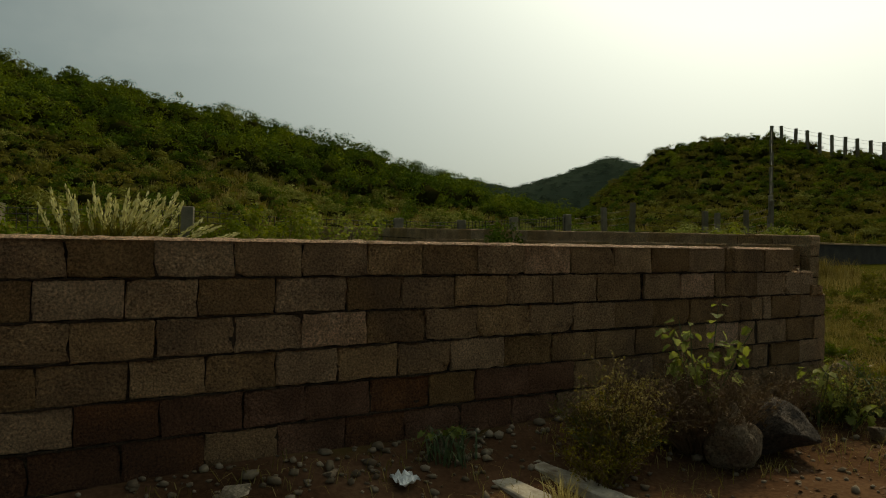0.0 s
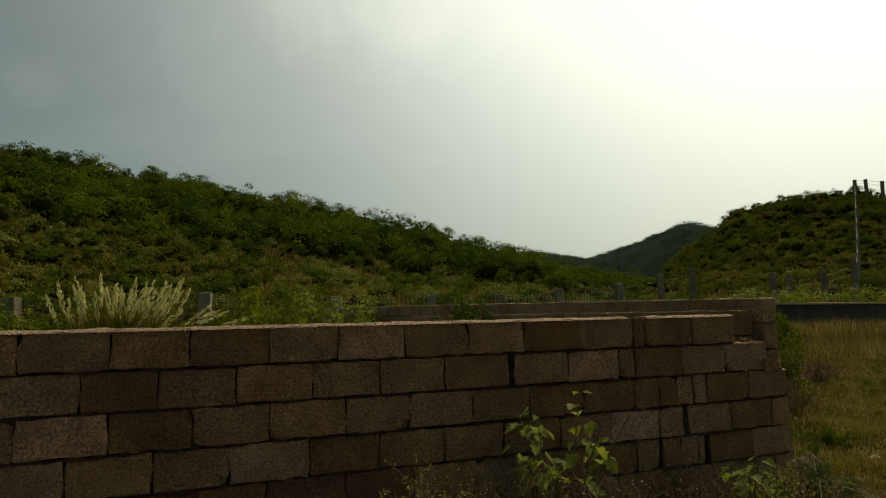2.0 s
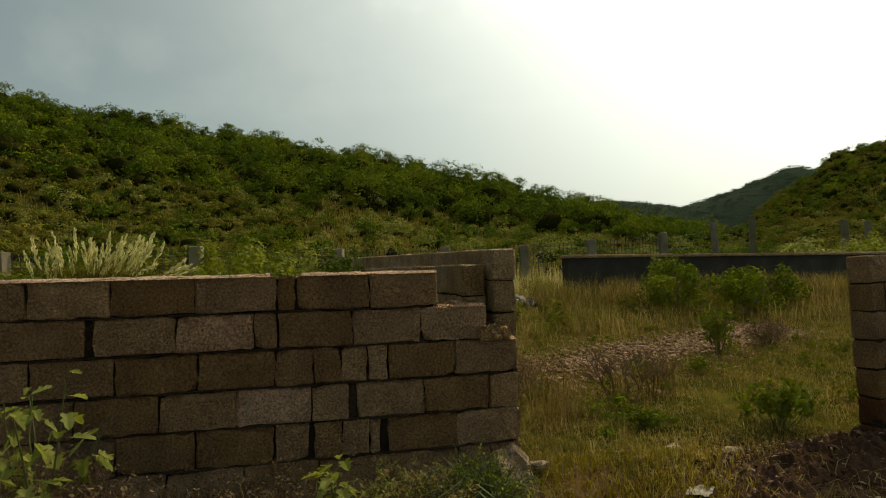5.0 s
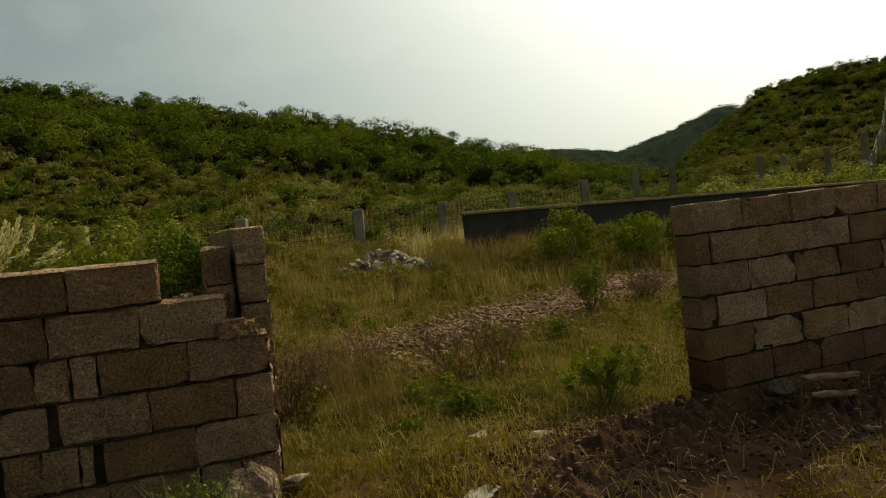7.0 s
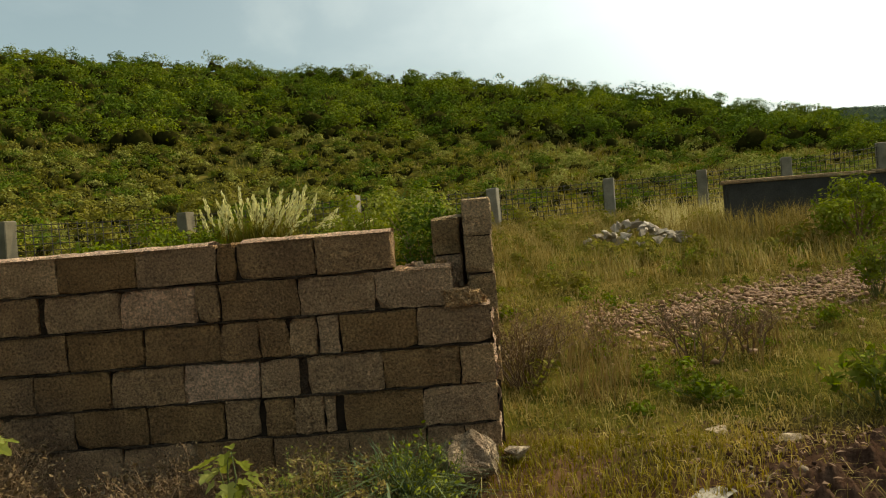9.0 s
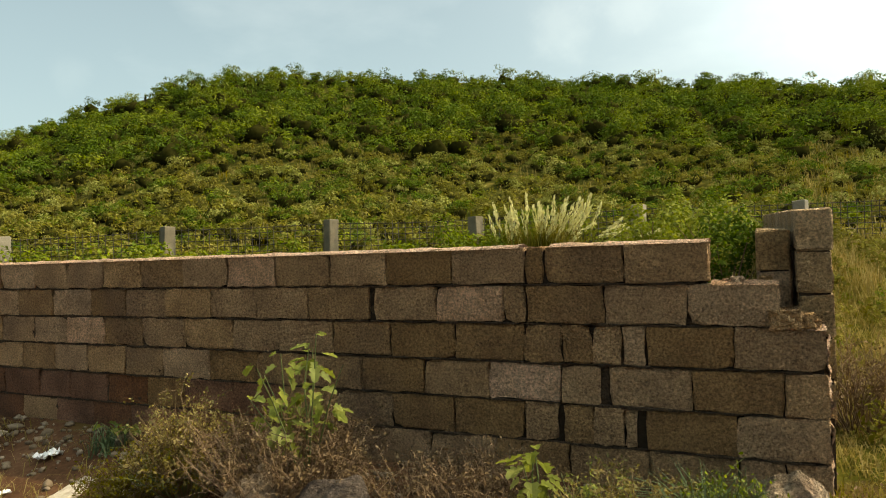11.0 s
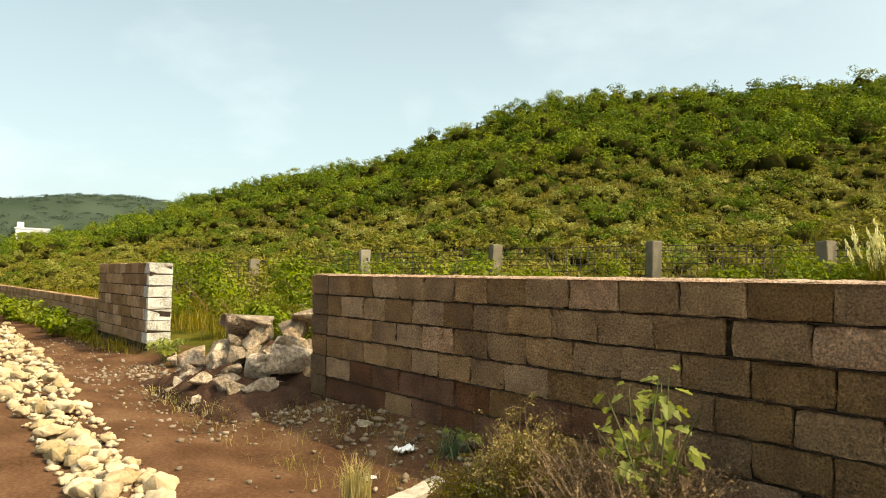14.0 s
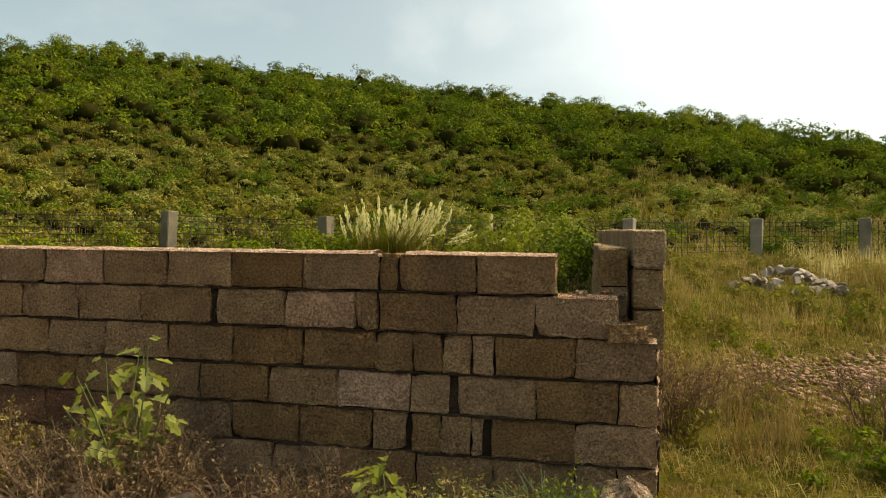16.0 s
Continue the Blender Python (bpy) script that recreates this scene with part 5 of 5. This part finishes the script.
wispy_bush(0.72, 1.25, 0.75, 0.4, 45, M_TWIG, M_STALK, 0.012, 5, 29, "tall dry bush in the gap between the walls")
wispy_bush(1.35, 1.9, 0.5, 0.35, 22, M_TWIG, M_STALK, 0.011, 4, 30, "dry bush in the grass of the gap")
wispy_bush(4.3, 3.2, 0.8, 0.25, 22, M_STEM, M_LEAF, 0.03, 5, 31, "slender green shrub beside the gravel")
wispy_bush(2.62, 0.35, 0.42, 0.42, 26, M_STEM, M_LEAF, 0.03, 5, 32, "green leafy weed beside the wall corner")
wispy_bush(1.75, 0.75, 0.16, 0.3, 16, M_STEM, M_LEAF, 0.02, 5, 33, "low green weed in the turf")
wispy_bush(5.3, 3.6, 0.45, 0.35, 51, M_TWIG, M_STALK, 0.012, 4, 34, "brown twiggy bush beside the gravel")
wispy_bush(4.9, -0.28, 0.3, 0.25, 57, M_STEM, M_LEAF_OLIVE, 0.022, 5, 35, "dusty green weed against the wall")


def arching_tuft(x, y, count, lo, hi, seed, label):
    """A tuft of narrow leaves that arch over."""
    rng = np.random.default_rng(seed)
    v, f = blades(rng.normal(0, 0.07, count), rng.normal(0, 0.06, count), np.zeros(count), rng.uniform(lo, hi, count), rng.uniform(0.004, 0.008, count), 1.5, rng)
    ob = raw("arching_weed", v, f, M_LEAF_BLUE)
    ob.matrix_world = pose(x, y, gz(x, y) - 0.01)
    tagged(ob, label, "plant")


arching_tuft(0.02, -0.5, 190, 0.25, 0.52, 41, "blue-green weed with narrow arching leaves at the wall end")
arching_tuft(0.14, -0.62, 120, 0.2, 0.4, 42, "blue-green weed with narrow arching leaves at the wall end")
arching_tuft(-3.72, -0.3, 60, 0.12, 0.28, 43, "small dark green weed beside the pit rim")


def twig_shrub(x, y, height, seed, label):
    """A leafless shrub, its limbs forking three times."""
    rnd = random.Random(seed)
    bm = bmesh.new()

    def grow(p, d, n, r, depth):
        q = p + d * n * 0.5 + Vector((rnd.gauss(0, 0.02), rnd.gauss(0, 0.02), 0))
        e = p + d * n
        tube(bm, [p, q, e], [r, r * 0.85, r * 0.65], 4)
        if depth:
            for _ in range(3 if depth > 1 else 4):
                grow(e.lerp(q, rnd.uniform(0, 0.8)), (d + Vector((rnd.gauss(0, 0.45), rnd.gauss(0, 0.45), rnd.uniform(0, 0.3)))).normalized(), n * rnd.uniform(0.55, 0.8), r * 0.6, depth - 1)

    for s in range(6):
        a = rnd.uniform(0, 6.28)
        grow(Vector((math.cos(a) * 0.08, math.sin(a) * 0.08, -0.03)), Vector((math.cos(a) * 0.5, math.sin(a) * 0.5, 1)).normalized(), height * 0.4, 0.008, 3)
    bm.transform(pose(x, y, gz(x, y)))
    tagged(part("bare_shrub", bm, M_TWIG), label, "shrub")


twig_shrub(2.02, 1.5, 0.62, 3, "leafless brown shrub in the grass of the gap")
twig_shrub(2.45, 1.75, 0.5, 5, "leafless brown shrub in the grass of the gap")
twig_shrub(0.7, 1.3, 0.6, 8, "leafless brown shrub behind the wall end")


# ---- plumed grass behind the wall ----
def plume_grass():
    rnd = random.Random(17)
    rng = np.random.default_rng(17)
    x0, y0 = -4.6, 13.0
    z0 = gz(x0, y0)
    clump = new("plume_grass")
    clump.matrix_world = pose(x0, y0, z0)
    tagged(clump, "tall clump of plumed grass with creamy feather heads", "grass")
    for s in range(38):
        a = rnd.uniform(0, 6.28)
        out = rnd.uniform(0.1, 1.5)
        h = rnd.uniform(1.3, 1.8) - 0.3 * out
        base = Vector((math.cos(a) * out * 0.8, math.sin(a) * out * 0.35, 0))
        lean = rnd.uniform(0.0, 0.75) * max(0.0, base.x + 0.5)
        tip = base + Vector((math.cos(a) * out * 0.25 + rnd.gauss(0.04, 0.14) + lean, rnd.gauss(0, 0.1), h - 0.35 * lean))
        mid = base.lerp(tip, 0.6) + Vector((0, 0, 0.12))
        bm = bmesh.new()
        tube(bm, [base, mid, tip], [0.012, 0.009, 0.005], 4)
        stalk = part("stalk", bm, M_GRASS_DRY, clump)
        n = 60
        f = rng.random(n)
        dirn = np.array((tip - mid).normalized()[:])
        start = np.array(tip[:]) - dirn * 0.5
        w = 0.042 * np.sin(np.pi * (0.1 + 0.85 * f)) + 0.01
        c = start + dirn * (f * 0.7)[:, None] + rng.normal(size=(n, 3)) * w[:, None] * 0.55
        nn = unit(np.cross(np.broadcast_to(dirn, (n, 3)), rng.normal(size=(n, 3))))
        s_ = rng.uniform(0.04, 0.08, n)
        t = unit(dirn + rng.normal(size=(n, 3)) * 0.25)
        b = np.cross(nn, t)
        v = np.stack([c - t * s_[:, None], c + b * s_[:, None] * 0.3, c + t * s_[:, None], c - b * s_[:, None] * 0.3], 1).reshape(-1, 3)
        ob = raw("plume", v, np.arange(n * 4).reshape(n, 4), M_PLUME)
        ob.parent = stalk
    n = 700
    v, f = blades(rng.normal(0, 0.5, n), rng.normal(0, 0.25, n), np.zeros(n), rng.uniform(0.7, 1.4, n), np.full(n, 0.01), 0.6, rng)
    ob = raw("tuft", v, f, M_GRASS)
    ob.parent = clump
    ob["kind"] = "stuff"


plume_grass()


# ---- grass ----
def grass_fields():
    rng = np.random.default_rng(33)

    def field(name, x, y, lo, hi, width, lean, mat, label):
        n = len(x)
        v, f = blades(x, y, land(x, y) - 0.01, rng.uniform(lo, hi, n), np.full(n, width) * rng.uniform(0.6, 1.3, n), lean, rng)
        stuff(name, v, f, mat, label, "grass")

    def clumped(n, x0, x1, y0, y1, spread, per):
        cx, cy = rng.uniform(x0, x1, n), rng.uniform(y0, y1, n)
        return (np.repeat(cx, per) + rng.normal(0, spread, n * per)), (np.repeat(cy, per) + rng.normal(0, spread, n * per))

    def off_path(x, y):
        d = np.abs((y - 2.75) - (x - 1.5) * 0.442) / 1.09
        keep = ~((d < 0.32 + 0.55 * rng.random(len(x))) & (x > 1.4) & (x < 7) & (rng.random(len(x)) < 0.93))
        keep &= ~((np.abs(x - 0.37) < 0.18) & (y > 0.1) & (y < 16.8))
        keep &= ~(np.hypot(x - 3.55, (y - 9.3) * 0.8) < 1.15)
        keep &= ~((x > 3.05) & (y < 0.2)) & ~((x < 0.5) & (y < 0.22))
        return x[keep], y[keep]

    # short turf of the gap
    x, y = clumped(7800, 0.45, 9.5, -0.15, 7, 0.09, 12)
    field("turf", *off_path(x, y), 0.025, 0.095, 0.0035, 1.7, M_TURF, "short green turf in the gap between the walls")
    x, y = clumped(1500, 0.45, 9, 0.2, 7, 0.07, 9)
    field("dry_turf", *off_path(x, y), 0.04, 0.15, 0.003, 1.3, M_GRASS_DRY, "dry grass among the turf")
    x, y = clumped(16, 0.55, 1.5, 0.7, 2.4, 0.08, 30)
    field("dry_tufts", x, y, 0.2, 0.6, 0.003, 0.8, M_STALK_TALL, "tall brown dry grass beside the wall end")
    x, y = clumped(9, 1.7, 3.0, 1.2, 2.2, 0.08, 22)
    field("dry_tufts_middle", x, y, 0.15, 0.42, 0.003, 0.9, M_STALK_TALL, "brown dry grass in the middle of the gap")
    # tall grass further in
    x, y = clumped(1900, -0.4, 16, 5.2, 18.5, 0.14, 16)
    field("tall_grass", *off_path(x, y), 0.12, 0.42, 0.006, 1.1, M_TURF, "tall green grass in the plot")
    x, y = clumped(800, -0.4, 15, 5.4, 18, 0.1, 14)
    field("tall_dry_grass", *off_path(x, y), 0.2, 0.55, 0.004, 0.9, M_GRASS_DRY, "tall golden grass in the plot")
    x, y = clumped(620, 4.6, 15, 7.6, 9.9, 0.13, 14)
    field("wall_side_grass", x, np.minimum(y, 9.75 + 0.149 * np.maximum(x - 5.5, 0)), 0.35, 0.85, 0.006, 0.8, M_TURF, "tall grass and weeds before the boundary wall")
    x, y = clumped(50, 4.8, 8.0, 10.5, 15.5, 0.12, 16)
    field("straw_grass", x, y, 0.5, 1.0, 0.005, 0.5, M_STRAW, "pale seeding grass near the boundary wall")
    # verges of the track
    x, y = clumped(300, 0.4, 1.8, -0.6, 0.1, 0.08, 12)
    field("verge_turf", x, y, 0.03, 0.11, 0.003, 1.0, M_GRASS, "green turf at the gap's edge")
    x, y = clumped(1500, 1.9, 8, -2.6, -0.75, 0.09, 10)
    keep = (hash_noise(x, y, 2.6) > -0.1) & (y < np.interp(x, RIDGE_X, RIDGE_Y) - 0.3)
    x, y = x[keep], y[keep]
    field("track_turf", x, y, 0.03, 0.1, 0.003, 1.1, M_GRASS, "thin turf beside the turned earth")
    x, y = clumped(520, -1.4, 8, -2.2, -0.25, 0.09, 6)
    field("cut_straw", x, y, 0.04, 0.2, 0.0026, 2.6, M_GRASS_DRY, "dry straw lying on the turned earth")
    x, y = clumped(160, -7, -0.5, -1.2, -0.15, 0.06, 8)
    field("wall_foot_straw", x, y, 0.04, 0.16, 0.0025, 1.6, M_GRASS_DRY, "dry straw at the foot of the wall")
    x, y = clumped(60, -8.5, -6.6, -1.0, -0.4, 0.06, 14)
    field("track_straw", x, y, 0.04, 0.2, 0.003, 1.4, M_STRAW, "straw at the edge of the track")
    x, y = clumped(5, -3.75, -3.55, -1.25, -1.05, 0.03, 34)
    field("straw_tuft", x, y, 0.2, 0.42, 0.004, 0.5, M_STRAW, "yellow tuft of dry grass beside the pit rim")
    # behind the boulders and along the low wall
    x, y = clumped(420, -12.0, -6.6, 0.9, 5.5, 0.09, 16)
    field("heap_grass", x, y, 0.15, 0.6, 0.0045, 0.8, M_GRASS, "green grass behind the boulders")
    x, y = clumped(200, -8.6, -6.6, 1.4, 4.5, 0.1, 22)
    field("heap_straw", x, y, 0.6, 1.15, 0.0035, 0.5, M_STRAW, "tall straw-coloured grass behind the wall")
    x, y = clumped(260, -32, -12.3, -0.4, -0.04, 0.1, 12)
    field("low_wall_grass", x, y, 0.1, 0.4, 0.005, 0.8, M_GRASS, "grass growing along the low wall")
    x, y = clumped(4200, -34, -0.4, 1.2, 15, 0.17, 12)
    field("back_grass", x, y, 0.2, 0.55, 0.008, 0.7, M_GRASS, "grass behind the wall up to the fence")


grass_fields()


# ---- shrubs in the plot and on the hills ----
def shrub_fields():
    rng = np.random.default_rng(71)

    def shrubs(name, x, y, r, h, count, leaf, mat, label, mass=None):
        v, f = bush_leaves(x, y, land(x, y), r, h, count, leaf, rng)
        ob = stuff(name, v, f, mat, label, "shrubs")
        if mass:
            v, f = bush_masses(x, y, land(x, y), r, h, rng)
            inner = raw("inner_shade", v, f, mass)
            inner.parent = ob
            inner["kind"] = "stuff"

    def hill_scrub(name, x, y, r, h, count, leaf, mat, label, lobes=10):
        v, f = scrub_leaves(x, y, land(x, y), r, h, count, leaf, rng, lobes)
        ob = stuff(name, v, f, mat, label, "shrubs")
        # core lumps whose dark colour stands for shade under the leaves
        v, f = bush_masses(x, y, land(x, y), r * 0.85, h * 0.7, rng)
        inner = raw("inner_shade", v, f, M_THICKET)
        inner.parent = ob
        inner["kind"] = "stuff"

    def on_hill(n, power, lo, hi):
        az = rng.uniform(-98, 68, n)
        rr = np.interp(az, DIST_AZ, DIST_R)
        s, c = np.sin(np.radians(az)), np.cos(np.radians(az))
        den = c - 0.40 * s
        rf = np.clip(np.where(den > 0.25, (16.6 + 0.40 * CX - CY) / np.maximum(den, 0.25), 60.0), 12, 45) + 1.5
        u = lo + (hi - lo) * rng.random(n) ** power
        r = rf + (rr - rf) * u
        x, y = CX + r * s, CY + r * c
        return x, y, u

    # upper slopes, closed dark scrub
    n = 2500
    x, y, u = on_hill(n, 0.7, 0.5, 1.02)
    r = (0.7 + 1.9 * rng.random(n) ** 1.8) * np.where(x > 0.72 * (y + 3.5), 0.62, 1.0) * np.where(u > 0.88, 0.72, 1.0)
    h = r * rng.uniform(1.1, 1.65, n)
    k = n // 2
    hill_scrub("hill_scrub_dark", x[:k], y[:k], r[:k], h[:k], 340, 0.105, M_LEAF_DARK, "dark green scrub covering the upper hillsides")
    hill_scrub("hill_scrub", x[k:], y[k:], r[k:], h[k:], 340, 0.105, M_LEAF, "green scrub covering the upper hillsides")
    # the further hill, beyond the fence
    n = 800
    az = rng.uniform(40, 67, n)
    rr = np.interp(az, DIST_AZ, DIST_R) * (0.5 + 0.52 * rng.random(n) ** 0.8)
    x, y = CX + rr * np.sin(np.radians(az)), CY + rr * np.cos(np.radians(az))
    r = 0.5 + 0.8 * rng.random(n) ** 1.5
    hill_scrub("far_hill_scrub", x, y, r, r * rng.uniform(0.7, 1.1, n), 170, 0.1, M_LEAF_OLIVE, "olive scrub covering the fenced hill", 8)
    # lower slopes: single dark bushes among low pale weeds
    n = 520
    x, y, u = on_hill(n, 0.8, 0.02, 0.6)
    r = 0.45 + 0.9 * rng.random(n) ** 1.5
    hill_scrub("slope_shrubs", x, y, r, r * rng.uniform(0.85, 1.4, n), 330, 0.07, M_LEAF_DARK, "dark green bushes on the lower hillside")
    n = 700
    x, y, u = on_hill(n, 0.8, 0.0, 0.5)
    r = 0.3 + 0.5 * rng.random(n) ** 1.5
    hill_scrub("slope_shrubs_fresh", x, y, r, r * rng.uniform(0.9, 1.6, n), 200, 0.055, M_LEAF, "green shrubs on the lower hillside")
    n = 420
    x, y, u = on_hill(n, 0.8, 0.1, 0.62)
    r = 0.5 + 0.7 * rng.random(n) ** 1.4
    hill_scrub("slope_shrubs_pale", x, y, r, r * rng.uniform(0.9, 1.4, n), 280, 0.075, M_LEAF_PALE, "pale yellow-green shrubs on the hillside")
    n = 2700
    x, y, u = on_hill(n, 0.9, -0.02, 0.68)
    r = (0.4 + 0.75 * rng.random(n) ** 1.5) * np.where(x > 0.05 * y, 0.5, 1.0)
    hill_scrub("slope_weeds", x, y, r, r * rng.uniform(0.9, 1.5, n), 170, 0.07, M_LEAF_OLIVE, "low olive weeds covering the lower hillside", 6)
    # saplings on the skyline
    x, y, u = on_hill(120, 1.0, 0.93, 1.02)
    keep = x < 0.6 * (y + 3.5)
    x, y = x[keep], y[keep]
    r = rng.uniform(0.3, 0.6, len(x))
    hill_scrub("skyline_saplings", x, y, r, rng.uniform(1.2, 2.1, len(x)), 190, 0.075, M_LEAF_DARK, "small trees standing up along the ridge", 7)
    # hill grass
    x, y, u = on_hill(17000, 0.8, -0.02, 0.75)
    keep = (x > 0.05 * y - 3) | (rng.random(len(x)) < 0.3)
    x, y = x[keep], y[keep]
    x, y = np.repeat(x, 8) + rng.normal(0, 0.16, 8 * keep.sum()), np.repeat(y, 8) + rng.normal(0, 0.16, 8 * keep.sum())
    n = len(x)
    v, f = blades(x, y, land(x, y) - 0.03, rng.uniform(0.25, 0.75, n), rng.uniform(0.012, 0.028, n), 0.9, rng)
    k = n * 3 // 5
    half = k * 5

    def blade_faces(c):
        i = np.arange(c)[:, None] * 5
        return np.concatenate([i + np.array([[0, 1, 2]]), i + np.array([[0, 2, 3]]), i + np.array([[3, 2, 4]])])

    stuff("hill_grass_dry", v[:half], blade_faces(k), M_GRASS_DRY, "golden grass between the shrubs of the hillside", "grass")
    stuff("hill_grass", v[half:], blade_faces(n - k), M_GRASS, "green grass between the shrubs of the hillside", "grass")
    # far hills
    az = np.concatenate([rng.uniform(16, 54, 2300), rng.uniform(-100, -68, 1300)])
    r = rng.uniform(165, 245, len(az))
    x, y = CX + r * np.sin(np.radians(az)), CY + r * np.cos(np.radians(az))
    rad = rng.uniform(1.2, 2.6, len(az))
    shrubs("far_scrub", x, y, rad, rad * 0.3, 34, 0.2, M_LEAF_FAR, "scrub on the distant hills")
    # weeds of the plot
    x, y = rng.uniform(0.9, 12, 150), rng.uniform(3.5, 17.5, 150)
    keep = (np.abs((y - 2.75) - (x - 1.5) * 0.442) > 0.9) & (np.hypot(x - 3.55, y - 9.4) > 1.4) & ~((x > 5) & (np.abs(y - 10 - (x - 5.5) * 0.149) < 0.7))
    x, y = x[keep], y[keep]
    r = rng.uniform(0.15, 0.4, len(x))
    shrubs("plot_weeds", x, y, r, r * rng.uniform(1.0, 1.8, len(x)), 150, 0.035, M_LEAF_OLIVE, "olive weeds standing in the grass of the plot")
    x, y = rng.uniform(0.6, 9, 330), 0.35 + 7.5 * rng.random(330) ** 0.8
    keep = (np.abs((y - 2.75) - (x - 1.5) * 0.442) > 0.75) & ~((x > 3.0) & (y < 0.3))
    x, y = x[keep], y[keep]
    r = 0.05 + 0.14 * rng.random(len(x)) ** 2
    k = len(x) // 2
    shrubs("turf_weeds", x[:k], y[:k], r[:k], r[:k] * rng.uniform(0.8, 1.6, k), 70, 0.017, M_LEAF, "low green weeds standing in the turf")
    shrubs("turf_weeds_olive", x[k:], y[k:], r[k:], r[k:] * rng.uniform(1.0, 2.2, len(x) - k), 70, 0.016, M_LEAF_OLIVE, "low olive weeds standing in the turf")
    x = rng.uniform(-32, -15.5, 34)
    r = rng.uniform(0.2, 0.5, 34)
    shrubs("low_wall_shrubs", x, -0.3 - 0.3 * rng.random(34), r, r * 1.3, 260, 0.045, M_LEAF, "small shrubs growing along the low wall")
    # along the fence, behind the wall
    x = rng.uniform(-24, 6, 70)
    y = 16.6 + 0.4 * x + rng.normal(-0.9, 0.7, 70)
    r = rng.uniform(0.3, 0.75, 70)
    keep = (x < -0.8) | (y > 17.8)
    shrubs("fence_shrubs", x[keep], y[keep], r[keep], r[keep] * rng.uniform(1.0, 1.9, keep.sum()), 420, 0.045, M_LEAF, "green shrubs growing along the fence")


shrub_fields()


def leaf_bush(x, y, radius, height, count, leaf, mat, seed, label):
    """One shrub: forked stems under a crown of single leaves."""
    rng = np.random.default_rng(seed)
    rnd = random.Random(seed)
    z = gz(x, y)
    bush = new("green_bush")
    bush.matrix_world = pose(x, y, z)
    tagged(bush, label, "bush")
    bm = bmesh.new()
    for s in range(9):
        a = rnd.uniform(0, 6.28)
        tip = Vector((math.cos(a) * radius * 0.7, math.sin(a) * radius * 0.7, height * rnd.uniform(0.5, 0.95)))
        tube(bm, [(0, 0, -0.05), tip * 0.5 + Vector((0, 0, 0.08)), tip], [0.018, 0.012, 0.004], 4)
    part("branchwork", bm, M_TWIG, bush)
    one = np.array([0.0])
    v, f = bush_leaves(one, one, one, one + radius, one + height, count, leaf, rng, 13, 0.55)
    ob = raw("crown", v, f, mat)
    ob.parent = bush
    ob["kind"] = "stuff"


leaf_bush(6.3, 7.0, 0.6, 0.85, 1500, 0.038, M_LEAF, 1, "green bush before the boundary wall")
leaf_bush(7.3, 6.4, 0.65, 0.75, 1500, 0.038, M_LEAF, 2, "green bush before the boundary wall")
leaf_bush(7.2, 8.4, 0.55, 1.0, 1300, 0.038, M_LEAF, 3, "green bush before the boundary wall")
leaf_bush(8.6, 7.6, 0.7, 0.7, 1300, 0.045, M_LEAF, 4, "green bush before the boundary wall")
leaf_bush(-0.5, 9.6, 0.9, 1.25, 2000, 0.04, M_LEAF_BRIGHT, 5, "bright green bush behind the dividing wall")
leaf_bush(-1.7, 10.3, 0.9, 1.3, 2000, 0.04, M_LEAF_BRIGHT, 6, "bright green bush behind the block wall")
leaf_bush(-0.1, 4.6, 0.42, 1.2, 1500, 0.03, M_LEAF_DARK, 23, "dark green bush in the shade between the walls")
leaf_bush(-10.3, 2.6, 0.85, 1.1, 2200, 0.04, M_LEAF, 7, "green bush behind the boulders")
leaf_bush(-11.4, 3.4, 0.8, 1.0, 1800, 0.04, M_LEAF, 8, "green bush beside the wall pier")
leaf_bush(-9.2, 4.2, 0.8, 1.1, 1800, 0.04, M_LEAF, 13, "green bush behind the boulders")
leaf_bush(-13.5, 3.8, 1.0, 1.2, 1800, 0.045, M_LEAF, 14, "green bush behind the wall pier")
leaf_bush(-17.5, 4.5, 1.2, 1.3, 1800, 0.05, M_LEAF_OLIVE, 15, "olive bush behind the low wall")
leaf_bush(-22.0, 4.0, 1.3, 1.4, 1800, 0.055, M_LEAF, 16, "green bush behind the low wall")
leaf_bush(-0.95, 11.6, 0.6, 1.5, 1200, 0.04, M_LEAF, 9, "slender green bush near the fence")
leaf_bush(22.5, 18.5, 1.3, 1.4, 1500, 0.07, M_LEAF_BRIGHT, 10, "bright green bush before the wire fence")
leaf_bush(19.5, 18.0, 1.2, 1.2, 1400, 0.07, M_LEAF_BRIGHT, 11, "bright green bush before the wire fence")
leaf_bush(26.0, 18.0, 1.4, 1.3, 1500, 0.07, M_LEAF_BRIGHT, 12, "bright green bush before the wire fence")
leaf_bush(-7.9, 2.6, 0.8, 0.95, 1800, 0.04, M_LEAF, 17, "green bush behind the boulder heap")
leaf_bush(-7.0, 3.6, 0.75, 1.0, 1600, 0.04, M_LEAF_BRIGHT, 18, "bright green bush behind the wall end")
leaf_bush(-15.5, 2.4, 1.0, 1.0, 1600, 0.045, M_LEAF, 19, "green bush behind the low wall")
leaf_bush(-11.7, 1.5, 0.65, 0.75, 1500, 0.035, M_LEAF_BRIGHT, 20, "bright green bush beside the wall pier")
leaf_bush(-10.2, 1.3, 0.6, 0.65, 1400, 0.035, M_LEAF, 21, "green bush behind the boulders")
leaf_bush(-8.9, 1.6, 0.6, 0.75, 1400, 0.035, M_LEAF, 22, "green bush behind the boulders")
